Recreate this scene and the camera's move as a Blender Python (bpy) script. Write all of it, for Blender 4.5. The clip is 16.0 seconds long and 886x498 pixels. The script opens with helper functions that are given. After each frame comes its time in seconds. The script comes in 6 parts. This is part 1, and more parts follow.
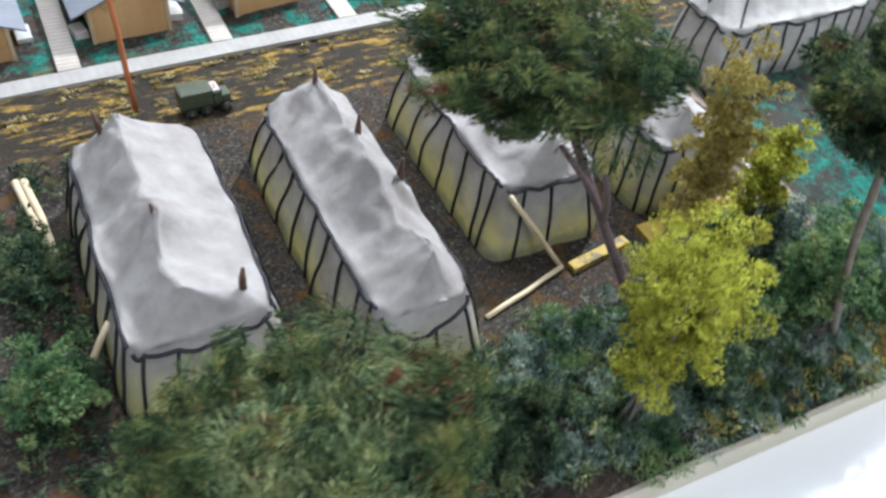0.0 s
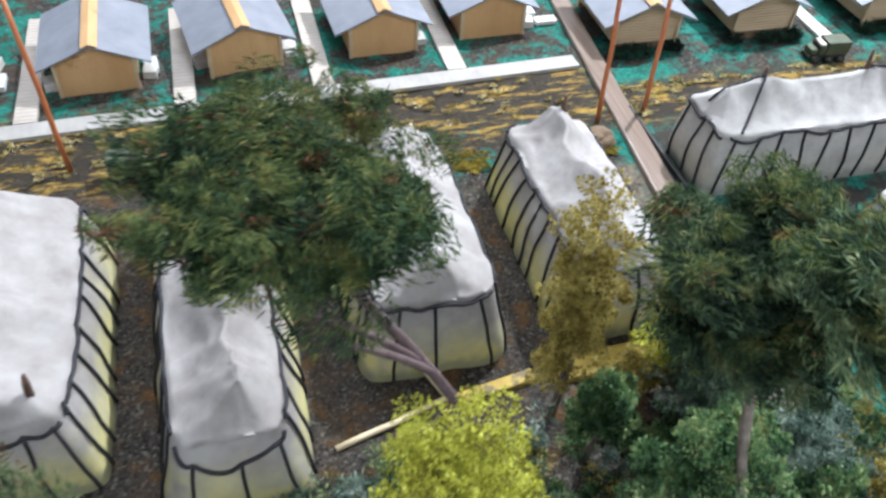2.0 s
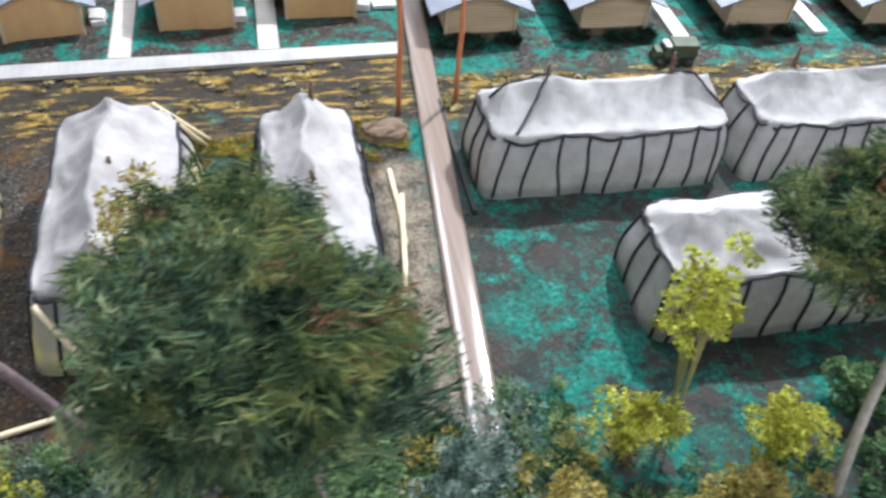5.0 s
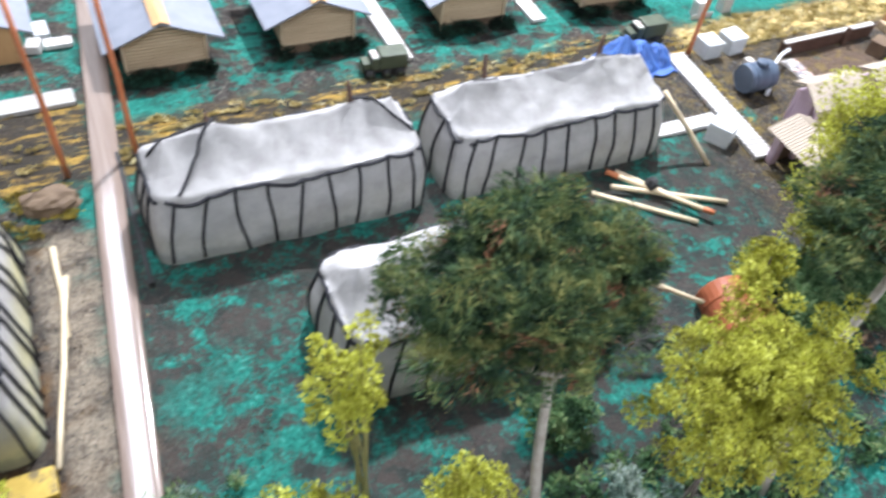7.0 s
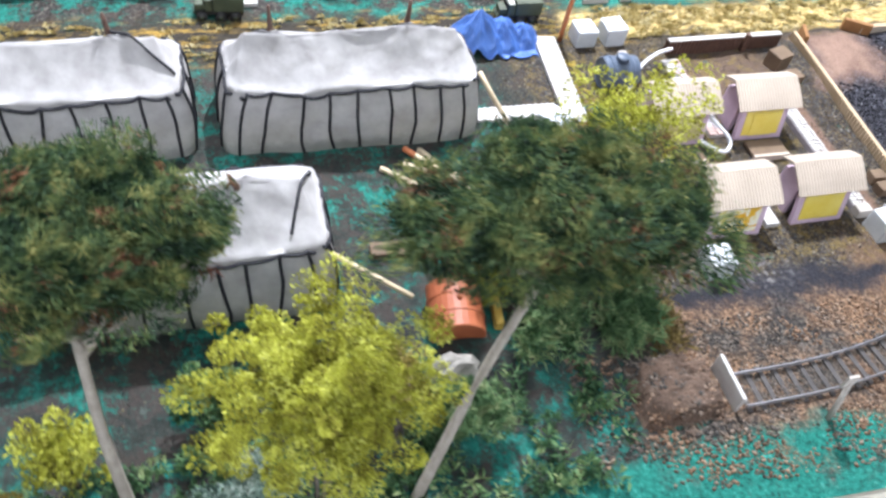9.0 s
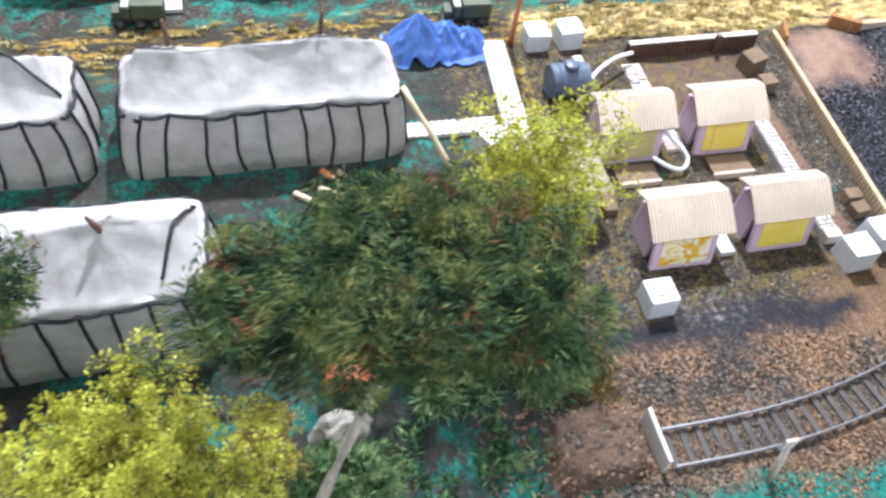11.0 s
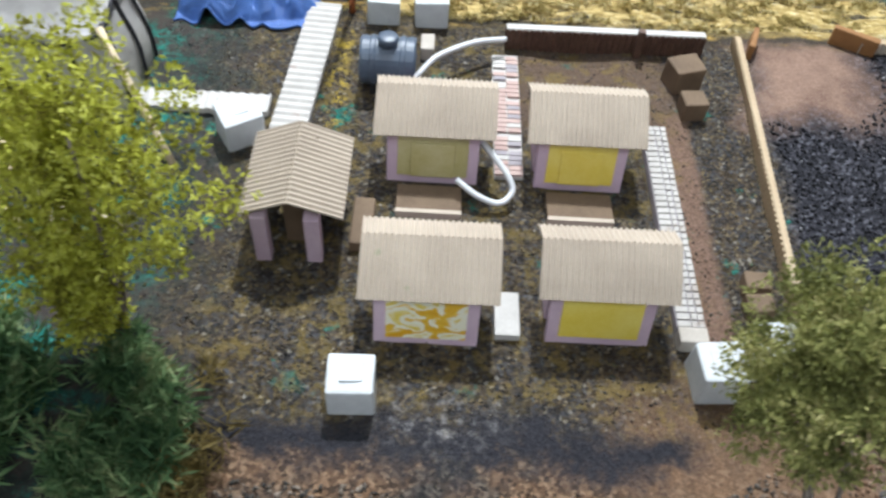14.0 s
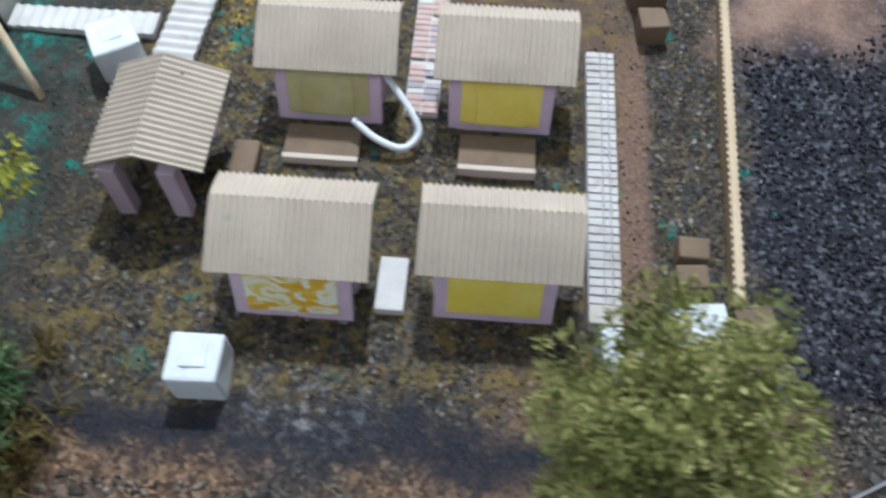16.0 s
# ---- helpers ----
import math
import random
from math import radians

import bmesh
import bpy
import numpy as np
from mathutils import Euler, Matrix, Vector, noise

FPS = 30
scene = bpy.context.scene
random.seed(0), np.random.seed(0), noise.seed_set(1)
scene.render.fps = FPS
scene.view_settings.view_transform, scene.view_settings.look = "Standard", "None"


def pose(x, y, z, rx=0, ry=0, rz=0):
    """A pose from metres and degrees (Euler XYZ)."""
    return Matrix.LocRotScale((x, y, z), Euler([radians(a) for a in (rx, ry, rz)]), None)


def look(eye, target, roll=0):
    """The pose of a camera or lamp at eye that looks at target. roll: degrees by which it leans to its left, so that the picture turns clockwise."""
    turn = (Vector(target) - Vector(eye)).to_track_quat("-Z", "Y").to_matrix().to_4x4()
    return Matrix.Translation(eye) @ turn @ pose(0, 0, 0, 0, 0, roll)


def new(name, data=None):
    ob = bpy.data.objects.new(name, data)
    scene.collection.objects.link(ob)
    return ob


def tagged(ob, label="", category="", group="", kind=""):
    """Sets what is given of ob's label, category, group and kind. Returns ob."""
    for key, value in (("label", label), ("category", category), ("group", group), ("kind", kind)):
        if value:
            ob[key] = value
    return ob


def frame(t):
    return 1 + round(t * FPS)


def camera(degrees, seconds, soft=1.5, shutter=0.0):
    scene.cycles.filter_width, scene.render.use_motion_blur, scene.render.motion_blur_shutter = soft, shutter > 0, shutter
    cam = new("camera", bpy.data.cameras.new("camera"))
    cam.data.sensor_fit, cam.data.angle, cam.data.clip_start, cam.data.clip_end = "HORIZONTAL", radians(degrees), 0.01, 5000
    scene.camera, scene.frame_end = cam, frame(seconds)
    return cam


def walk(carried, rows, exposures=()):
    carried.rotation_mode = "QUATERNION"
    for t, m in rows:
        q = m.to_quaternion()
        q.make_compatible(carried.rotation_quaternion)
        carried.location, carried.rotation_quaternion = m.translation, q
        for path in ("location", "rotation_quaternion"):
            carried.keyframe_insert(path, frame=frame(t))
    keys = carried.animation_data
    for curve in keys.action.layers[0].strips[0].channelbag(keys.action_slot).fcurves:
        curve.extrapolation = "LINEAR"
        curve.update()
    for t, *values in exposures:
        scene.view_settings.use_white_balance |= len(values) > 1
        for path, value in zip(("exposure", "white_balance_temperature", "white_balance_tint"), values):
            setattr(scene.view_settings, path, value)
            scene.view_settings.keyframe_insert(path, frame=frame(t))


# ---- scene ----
cam = camera(57.05, 16.0, soft=2.7, shutter=0.5)
PATH = [
    (0, (0.2217, 0.0441, 0.3093), (0.6032, 0.6214, -0.4127), 9.00),
    (0.5, (0.2682, 0.0379, 0.3132), (0.5751, 0.6564, -0.4102), 7.89),
    (1, (0.3022, 0.0301, 0.3169), (0.5683, 0.6749, -0.3997), 7.48),
    (1.5, (0.3293, 0.0313, 0.3203), (0.5688, 0.6954, -0.3879), 6.06),
    (2, (0.3625, 0.0538, 0.3158), (0.5847, 0.7221, -0.3942), 4.68),
    (2.5, (0.3936, 0.0640, 0.2971), (0.6013, 0.7229, -0.4258), 2.47),
    (3, (0.4514, 0.0425, 0.2948), (0.5929, 0.7204, -0.4267), 4.77),
    (5.3, (0.5286, 0.0438, 0.3142), (0.7494, 0.6985, -0.4088), 7.89),
    (5.5, (0.5442, 0.0506, 0.3169), (0.7883, 0.6961, -0.4068), 8.06),
    (6, (0.5651, 0.0530, 0.3176), (0.8444, 0.6833, -0.4068), 8.17),
    (6.5, (0.5807, 0.0566, 0.3207), (0.8910, 0.6666, -0.4085), 8.84),
    (7, (0.6153, 0.0705, 0.3213), (0.9566, 0.6582, -0.4123), 8.48),
    (7.5, (0.6459, 0.0849, 0.3197), (1.0195, 0.6416, -0.4223), 8.26),
    (8, (0.6856, 0.0697, 0.3235), (1.0440, 0.6245, -0.4273), 11.29),
    (8.5, (0.7411, 0.0519, 0.3261), (1.0408, 0.6223, -0.4387), 12.39),
    (9, (0.7763, 0.0320, 0.3260), (1.0360, 0.6161, -0.4430), 12.35),
    (9.2, (0.7895, 0.0228, 0.3268), (1.0301, 0.6140, -0.4430), 11.73),
    (11.3, (0.8634, 0.0633, 0.3206), (1.0759, 0.6338, -0.4727), 9.63),
    (11.5, (0.8784, 0.0573, 0.3155), (1.0820, 0.6381, -0.4727), 10.20),
    (12, (0.9223, 0.0387, 0.3040), (1.0929, 0.6511, -0.4679), 11.40),
    (12.5, (0.9579, 0.0385, 0.2893), (1.0910, 0.6849, -0.4620), 9.27),
    (13, (0.9834, 0.0604, 0.2764), (1.0962, 0.7150, -0.4711), 8.65),
    (13.5, (1.0192, 0.1027, 0.2488), (1.0786, 0.7458, -0.5147), 5.71),
    (14, (1.0495, 0.1216, 0.2333), (1.0752, 0.7414, -0.5511), 4.95),
    (14.5, (1.0628, 0.1292, 0.2342), (1.0944, 0.7270, -0.5669), 4.79),
    (15, (1.0724, 0.1401, 0.2238), (1.0999, 0.6941, -0.6082), 3.81),
    (15.5, (1.0752, 0.1613, 0.2263), (1.0765, 0.6756, -0.6313), 2.44),
    (16, (1.1023, 0.1664, 0.2177), (1.0675, 0.6649, -0.6485), 0.62),
]
walk(cam, [(t, look(eye, target, roll)) for t, eye, target, roll in PATH],
     [(0.0, 0.62, 6250, 11), (2.5, 0.62, 6250, 11), (5.5, 0.67, 6200, 13), (8.0, 0.75, 6200, 15), (12.5, 0.71, 6250, 13), (13.5, 0.22, 6350, 9), (14.5, -0.05, 6250, 8), (16.0, -0.22, 5850, 7)])

# ---- light ----
world = bpy.data.worlds.new("room_light")
scene.world = world
world.use_nodes = True
world.node_tree.nodes["Background"].inputs[0].default_value = (0.85, 0.92, 1.0, 1)
world.node_tree.nodes["Background"].inputs[1].default_value = 0.47


def area_lamp(name, eye, target, w, h, power, colour):
    data = bpy.data.lights.new(name, "AREA")
    data.shape, data.size, data.size_y, data.energy, data.color = "RECTANGLE", w, h, power, colour
    ob = new(name, data)
    ob.matrix_world = look(eye, target)
    return ob


area_lamp("hanging_lamp", (1.09, 0.92, 0.95), (0.80, 0.30, 0), 0.05, 0.05, 19, (0.945, 0.975, 1.0))
area_lamp("unseen_panel", (0.50, 1.90, 2.22), (0.50, 1.90, 0), 0.64, 1.9, 32, (0.90, 0.955, 1.05))
# Unseen soft fill added on the camera side to brighten front faces.
area_lamp("unseen_panel", (0.75, -0.95, 2.22), (0.75, -0.95, 0), 1.9, 0.64, 24, (0.91, 0.96, 1.03))


# ---- materials ----
class Nodes:
    """Short calls for building a node tree."""

    def __init__(self, name):
        self.m = bpy.data.materials.new(name)
        self.m.use_nodes = True
        self.t = self.m.node_tree
        self.bsdf = self.t.nodes["Principled BSDF"]
        geo = self.t.nodes.new("ShaderNodeNewGeometry")
        self.geo = geo
        self.pos = geo.outputs["Position"]

    def put(self, socket, value):
        if isinstance(value, bpy.types.NodeSocket):
            self.t.links.new(value, socket)
        elif isinstance(value, (tuple, list)):
            socket.default_value = (*value, 1) if len(socket.default_value) == 4 and len(value) == 3 else value
        else:
            socket.default_value = value

    def noise(self, scale, detail=4, rough=0.6, vec=None, distort=0.0):
        n = self.t.nodes.new("ShaderNodeTexNoise")
        self.put(n.inputs["Vector"], vec or self.pos)
        n.inputs["Scale"].default_value, n.inputs["Detail"].default_value = scale, detail
        n.inputs["Roughness"].default_value, n.inputs["Distortion"].default_value = rough, distort
        return n.outputs[0]

    def cells(self, scale, vec=None, out="Color"):
        n = self.t.nodes.new("ShaderNodeTexVoronoi")
        self.put(n.inputs["Vector"], vec or self.pos)
        n.inputs["Scale"].default_value = scale
        return n.outputs[out]

    def math(self, op, a, b=0.0, clamp=False):
        n = self.t.nodes.new("ShaderNodeMath")
        n.operation, n.use_clamp = op, clamp
        self.put(n.inputs[0], a)
        self.put(n.inputs[1], b)
        return n.outputs[0]

    def step(self, v, lo, hi):
        n = self.t.nodes.new("ShaderNodeMapRange")
        n.interpolation_type = "SMOOTHSTEP"
        self.put(n.inputs[0], v)
        n.inputs[1].default_value, n.inputs[2].default_value = lo, hi
        return n.outputs[0]

    def ramp(self, v, *stops):
        n = self.t.nodes.new("ShaderNodeValToRGB")
        el = n.color_ramp.elements
        while len(el) < len(stops):
            el.new(0.5)
        for e, (p, c) in zip(el, stops):
            e.position, e.color = p, (*c, 1)
        self.put(n.inputs[0], v)
        return n.outputs[0]

    def mix(self, f, a, b, mode="MIX"):
        n = self.t.nodes.new("ShaderNodeMix")
        n.data_type, n.blend_type = "RGBA", mode
        self.put(n.inputs[0], f)
        self.put(n.inputs[6], a)
        self.put(n.inputs[7], b)
        return n.outputs[2]

    def xyz(self, vec=None):
        n = self.t.nodes.new("ShaderNodeSeparateXYZ")
        self.put(n.inputs[0], vec or self.pos)
        return n.outputs

    def scaled(self, sx, sy, sz):
        n = self.t.nodes.new("ShaderNodeVectorMath")
        n.operation = "MULTIPLY"
        self.put(n.inputs[0], self.pos)
        n.inputs[1].default_value = (sx, sy, sz)
        return n.outputs[0]

    def bump(self, height, strength, distance):
        n = self.t.nodes.new("ShaderNodeBump")
        n.inputs["Strength"].default_value, n.inputs["Distance"].default_value = strength, distance
        self.put(n.inputs["Height"], height)
        self.put(self.bsdf.inputs["Normal"], n.outputs[0])

    def done(self, colour, rough=0.8, metal=0.0, spec=0.5):
        self.put(self.bsdf.inputs["Base Color"], colour)
        self.put(self.bsdf.inputs["Roughness"], rough)
        self.bsdf.inputs["Metallic"].default_value = metal
        self.bsdf.inputs["Specular IOR Level"].default_value = spec
        return self.m


def plain(name, dark, light, scale=150, rough=0.8, bump=0.3, deep=0.0005, fine=1200, metal=0.0, stretch=None, stain=None, spec=0.5, island=0.0):
    """Two-scale surface: broad tone by noise, fine grain in colour and relief, optional stains."""
    n = Nodes(name)
    vec = n.scaled(*stretch) if stretch else n.pos
    broad, grain = n.noise(scale, 5, 0.6, vec), n.noise(fine, 3, 0.7, vec)
    tone = n.math("ADD", n.math("MULTIPLY", broad, 0.65), n.math("MULTIPLY", grain, 0.35))
    if island:
        tone = n.math("ADD", tone, n.math("MULTIPLY", n.math("SUBTRACT", n.geo.outputs["Random Per Island"], 0.5), island))
    col = n.ramp(tone, (0.3, dark), (0.7, light))
    if stain:
        colour, sscale, lo, hi = stain
        col = n.mix(n.step(n.noise(sscale, 4), lo, hi), col, colour)
    n.bump(tone, bump, deep)
    return n.done(col, rough, metal, spec)


def box_mask(n, x0, x1, y0, y1, soft, wob):
    """1 inside a rectangle of the plan, with an uneven edge."""
    p = n.xyz()
    jig = n.math("MULTIPLY", n.math("SUBTRACT", n.noise(28, 5, 0.65), 0.5), wob)
    x, y = n.math("ADD", p[0], jig), n.math("ADD", p[1], jig)
    m = n.math("MULTIPLY", n.step(x, x0 - soft, x0 + soft), n.math("SUBTRACT", 1.0, n.step(x, x1 - soft, x1 + soft)))
    k = n.math("MULTIPLY", n.step(y, y0 - soft, y0 + soft), n.math("SUBTRACT", 1.0, n.step(y, y1 - soft, y1 + soft)))
    return n.math("MULTIPLY", m, k)


def ground_material():
    n = Nodes("scenic_ground")
    cell = n.xyz(n.cells(820))
    grains = cell[0]
    coarse, fine = n.noise(45, 6, 0.7), n.noise(900, 3, 0.7)
    col = n.ramp(grains, (0.0, (0.012, 0.011, 0.010)), (0.55, (0.042, 0.039, 0.035)), (0.9, (0.075, 0.066, 0.056)), (1.0, (0.15, 0.14, 0.12)))
    col = n.mix(n.math("MULTIPLY", n.step(coarse, 0.45, 0.7), 0.8), col, (0.07, 0.045, 0.028))
    tint = n.ramp(cell[1], (0.0, (0.045, 0.05, 0.062)), (0.4, (0.05, 0.042, 0.034)), (0.75, (0.08, 0.058, 0.034)), (0.93, (0.12, 0.088, 0.04)), (1.0, (0.22, 0.21, 0.19)))
    col = n.mix(n.math("MULTIPLY", box_mask(n, 0.94, 1.205, 0.225, 0.44, 0.01, 0.03), 0.75), col, n.mix(1.0, tint, n.ramp(grains, (0.0, (0.25, 0.25, 0.25)), (1.0, (1.5, 1.5, 1.5))), "MULTIPLY"))
    # earth between the long tents
    col = n.mix(n.math("MULTIPLY", box_mask(n, 0.1, 0.58, 0.2, 0.45, 0.015, 0.05), n.step(n.noise(60, 5), 0.5, 0.68)), col, (0.10, 0.052, 0.018))
    # brown earth round the cabins and the ballast
    brown = n.mix(n.step(n.noise(24, 5, 0.7), 0.4, 0.62), n.ramp(grains, (0.0, (0.05, 0.032, 0.02)), (0.55, (0.15, 0.088, 0.052)), (1.0, (0.30, 0.195, 0.12))), n.ramp(grains, (0.0, (0.018, 0.017, 0.016)), (0.6, (0.05, 0.045, 0.04)), (1.0, (0.14, 0.12, 0.10))))
    col = n.mix(box_mask(n, 0.965, 1.5, 0.13, 0.228, 0.006, 0.035), col, brown)
    col = n.mix(n.math("MULTIPLY", box_mask(n, 1.1472, 1.1585, 0.25, 0.385, 0.0025, 0.012), 0.9), col, n.ramp(fine, (0.3, (0.11, 0.065, 0.045)), (0.7, (0.24, 0.155, 0.115))))
    col = n.mix(n.math("MULTIPLY", box_mask(n, 1.087, 1.155, 0.37, 0.425, 0.008, 0.03), 0.7), col, (0.13, 0.085, 0.06))
    col = n.mix(n.math("MULTIPLY", box_mask(n, 1.115, 1.20, 0.205, 0.255, 0.016, 0.05), 0.55), col, n.ramp(fine, (0.3, (0.12, 0.065, 0.036)), (0.7, (0.30, 0.185, 0.11))))
    # ochre and yellow fibre
    yellow = n.ramp(fine, (0.35, (0.16, 0.095, 0.02)), (0.65, (0.46, 0.30, 0.07)))
    moss = n.math("MULTIPLY", box_mask(n, 0.97, 1.15, 0.235, 0.44, 0.01, 0.04), n.step(n.noise(110, 6, 0.75), 0.49, 0.6))
    col = n.mix(n.math("MULTIPLY", moss, 0.45), col, (0.20, 0.145, 0.035))
    gold = n.math("MULTIPLY", box_mask(n, 1.004, 1.014, 0.36, 0.43, 0.003, 0.015), n.step(n.noise(130, 6, 0.8), 0.5, 0.6))
    col = n.mix(gold, col, n.ramp(fine, (0.3, (0.14, 0.09, 0.015)), (0.7, (0.5, 0.37, 0.06))))
    # grey powder trail
    col = n.mix(n.math("MULTIPLY", box_mask(n, 0.985, 1.135, 0.219, 0.2365, 0.007, 0.05), n.step(n.noise(70, 5, 0.7), 0.28, 0.5)), col, n.ramp(fine, (0.3, (0.010, 0.010, 0.014)), (0.7, (0.036, 0.036, 0.044))))
    col = n.mix(n.math("MULTIPLY", box_mask(n, 1.038, 1.075, 0.231, 0.243, 0.010, 0.02), n.step(n.noise(260, 5, 0.7), 0.45, 0.8)), col, (0.34, 0.33, 0.33))
    # coal yard with a pinkish spill of sand
    coal = n.ramp(grains, (0.0, (0.008, 0.008, 0.011)), (0.7, (0.03, 0.03, 0.038)), (1.0, (0.11, 0.11, 0.13)))
    col = n.mix(box_mask(n, 1.190, 1.7, 0.25, 0.431, 0.006, 0.03), col, coal)
    col = n.mix(n.math("MULTIPLY", box_mask(n, 1.191, 1.240, 0.380, 0.440, 0.012, 0.05), 0.9), col, n.ramp(n.math("ADD", n.math("MULTIPLY", fine, 0.5), n.math("MULTIPLY", n.noise(60, 5, 0.7), 0.5)), (0.35, (0.16, 0.095, 0.07)), (0.65, (0.36, 0.24, 0.18))))
    # pale sand beside the strip
    sand = n.math("MULTIPLY", box_mask(n, 0.568, 0.600, 0.20, 0.40, 0.006, 0.02), n.step(n.noise(70, 6, 0.75), 0.3, 0.62))
    col = n.mix(sand, col, n.ramp(fine, (0.3, (0.11, 0.085, 0.06)), (0.7, (0.34, 0.29, 0.22))))
    # green painted scatter
    col = n.mix(n.math("MULTIPLY", box_mask(n, 0.6, 0.97, 0.1, 0.44, 0.02, 0.06), 0.85), col, n.mix(n.math("ADD", n.math("MULTIPLY", fine, 0.5), 0.3), n.ramp(n.noise(62, 6, 0.72, None, 0.4), (0.33, (0.014, 0.022, 0.02)), (0.46, (0.035, 0.05, 0.044)), (0.54, (0.095, 0.068, 0.06)), (0.62, (0.06, 0.062, 0.054)), (0.70, (0.15, 0.20, 0.175))), (0.02, 0.022, 0.02)))
    fleck = n.noise(420, 5, 0.75)
    green = n.ramp(n.math("ADD", n.math("MULTIPLY", fleck, 0.75), n.math("MULTIPLY", n.noise(55, 5, 0.7), 0.25)), (0.36, (0.006, 0.03, 0.025)), (0.46, (0.009, 0.115, 0.09)), (0.56, (0.016, 0.18, 0.142)), (0.68, (0.09, 0.32, 0.265)))
    patch = n.noise(34, 7, 0.72)
    g = n.math("MULTIPLY", box_mask(n, 0.6, 0.95, 0.1, 0.47, 0.02, 0.08), n.step(n.noise(40, 12, 0.85), 0.49, 0.57))
    g = n.math("MAXIMUM", g, n.math("MULTIPLY", box_mask(n, 0.87, 0.985, 0.11, 0.195, 0.01, 0.05), n.step(patch, 0.49, 0.58)))
    g = n.math("MAXIMUM", g, n.math("MULTIPLY", box_mask(n, 0.612, 0.69, 0.16, 0.30, 0.02, 0.08), n.step(patch, 0.47, 0.55)))
    g = n.math("MAXIMUM", g, n.math("MULTIPLY", box_mask(n, -0.1, 0.60, 0.507, 0.75, 0.004, 0.03), n.step(patch, 0.48, 0.56)))
    g = n.math("MAXIMUM", g, n.math("MULTIPLY", box_mask(n, 0.60, 1.06, 0.475, 0.75, 0.01, 0.05), n.step(patch, 0.45, 0.54)))
    g = n.math("MAXIMUM", g, n.math("MULTIPLY", box_mask(n, 1.02, 1.5, 0.474, 0.53, 0.006, 0.03), n.step(patch, 0.3, 0.45)))
    g = n.math("MAXIMUM", g, n.math("MULTIPLY", box_mask(n, 0.42, 0.61, 0.40, 0.46, 0.01, 0.05), n.step(patch, 0.46, 0.56)))
    g = n.math("MAXIMUM", g, n.math("MULTIPLY", box_mask(n, 0.93, 1.6, 0.10, 0.150, 0.004, 0.03), n.step(patch, 0.3, 0.5)))
    g = n.math("MAXIMUM", g, n.math("MULTIPLY", box_mask(n, 0.95, 1.2, 0.25, 0.42, 0.01, 0.05), n.step(patch, 0.6, 0.66)))
    col = n.mix(g, col, green)
    # uneven near-black patches on the ground round the log huts
    dark_patches = n.math("MULTIPLY", box_mask(n, 0.61, 1.03, 0.494, 0.60, 0.008, 0.03), n.step(n.noise(38, 5, 0.7, n.scaled(1, 1.4, 1)), 0.5, 0.6))
    col = n.mix(n.math("MULTIPLY", dark_patches, 0.9), col, (0.016, 0.014, 0.013))
    # road with streaks of yellow and straw
    streak = n.noise(1, 6, 0.7, n.scaled(38, 150, 60))
    road = n.mix(n.step(streak, 0.5, 0.62), n.ramp(fine, (0.35, (0.014, 0.013, 0.012)), (0.7, (0.06, 0.05, 0.036))), yellow)
    road = n.mix(n.step(n.noise(1, 5, 0.7, n.scaled(30, 190, 60)), 0.66, 0.72), road, (0.55, 0.47, 0.26))
    lean = box_mask(n, -0.2, 0.61, 0.432, 0.510, 0.008, 0.03)
    lean2 = box_mask(n, 0.60, 1.7, 0.437, 0.482, 0.008, 0.03)
    col = n.mix(n.math("MULTIPLY", n.math("MAXIMUM", lean, lean2), n.step(n.noise(70, 5, 0.7), 0.3, 0.5)), col, road)
    col = n.mix(n.math("MULTIPLY", box_mask(n, 1.02, 1.7, 0.446, 0.476, 0.006, 0.02), n.step(streak, 0.36, 0.5)), col, n.ramp(n.noise(1, 8, 0.8, n.scaled(130, 380, 100)), (0.33, (0.03, 0.025, 0.02)), (0.43, (0.26, 0.18, 0.06)), (0.55, (0.55, 0.42, 0.17)), (0.66, (0.74, 0.68, 0.48))))
    n.bump(n.math("ADD", n.math("MULTIPLY", grains, 0.6), n.math("ADD", fine, coarse)), 0.7, 0.0012)
    return n.done(col, 0.85, 0.0, 0.2)


GROUND = ground_material()


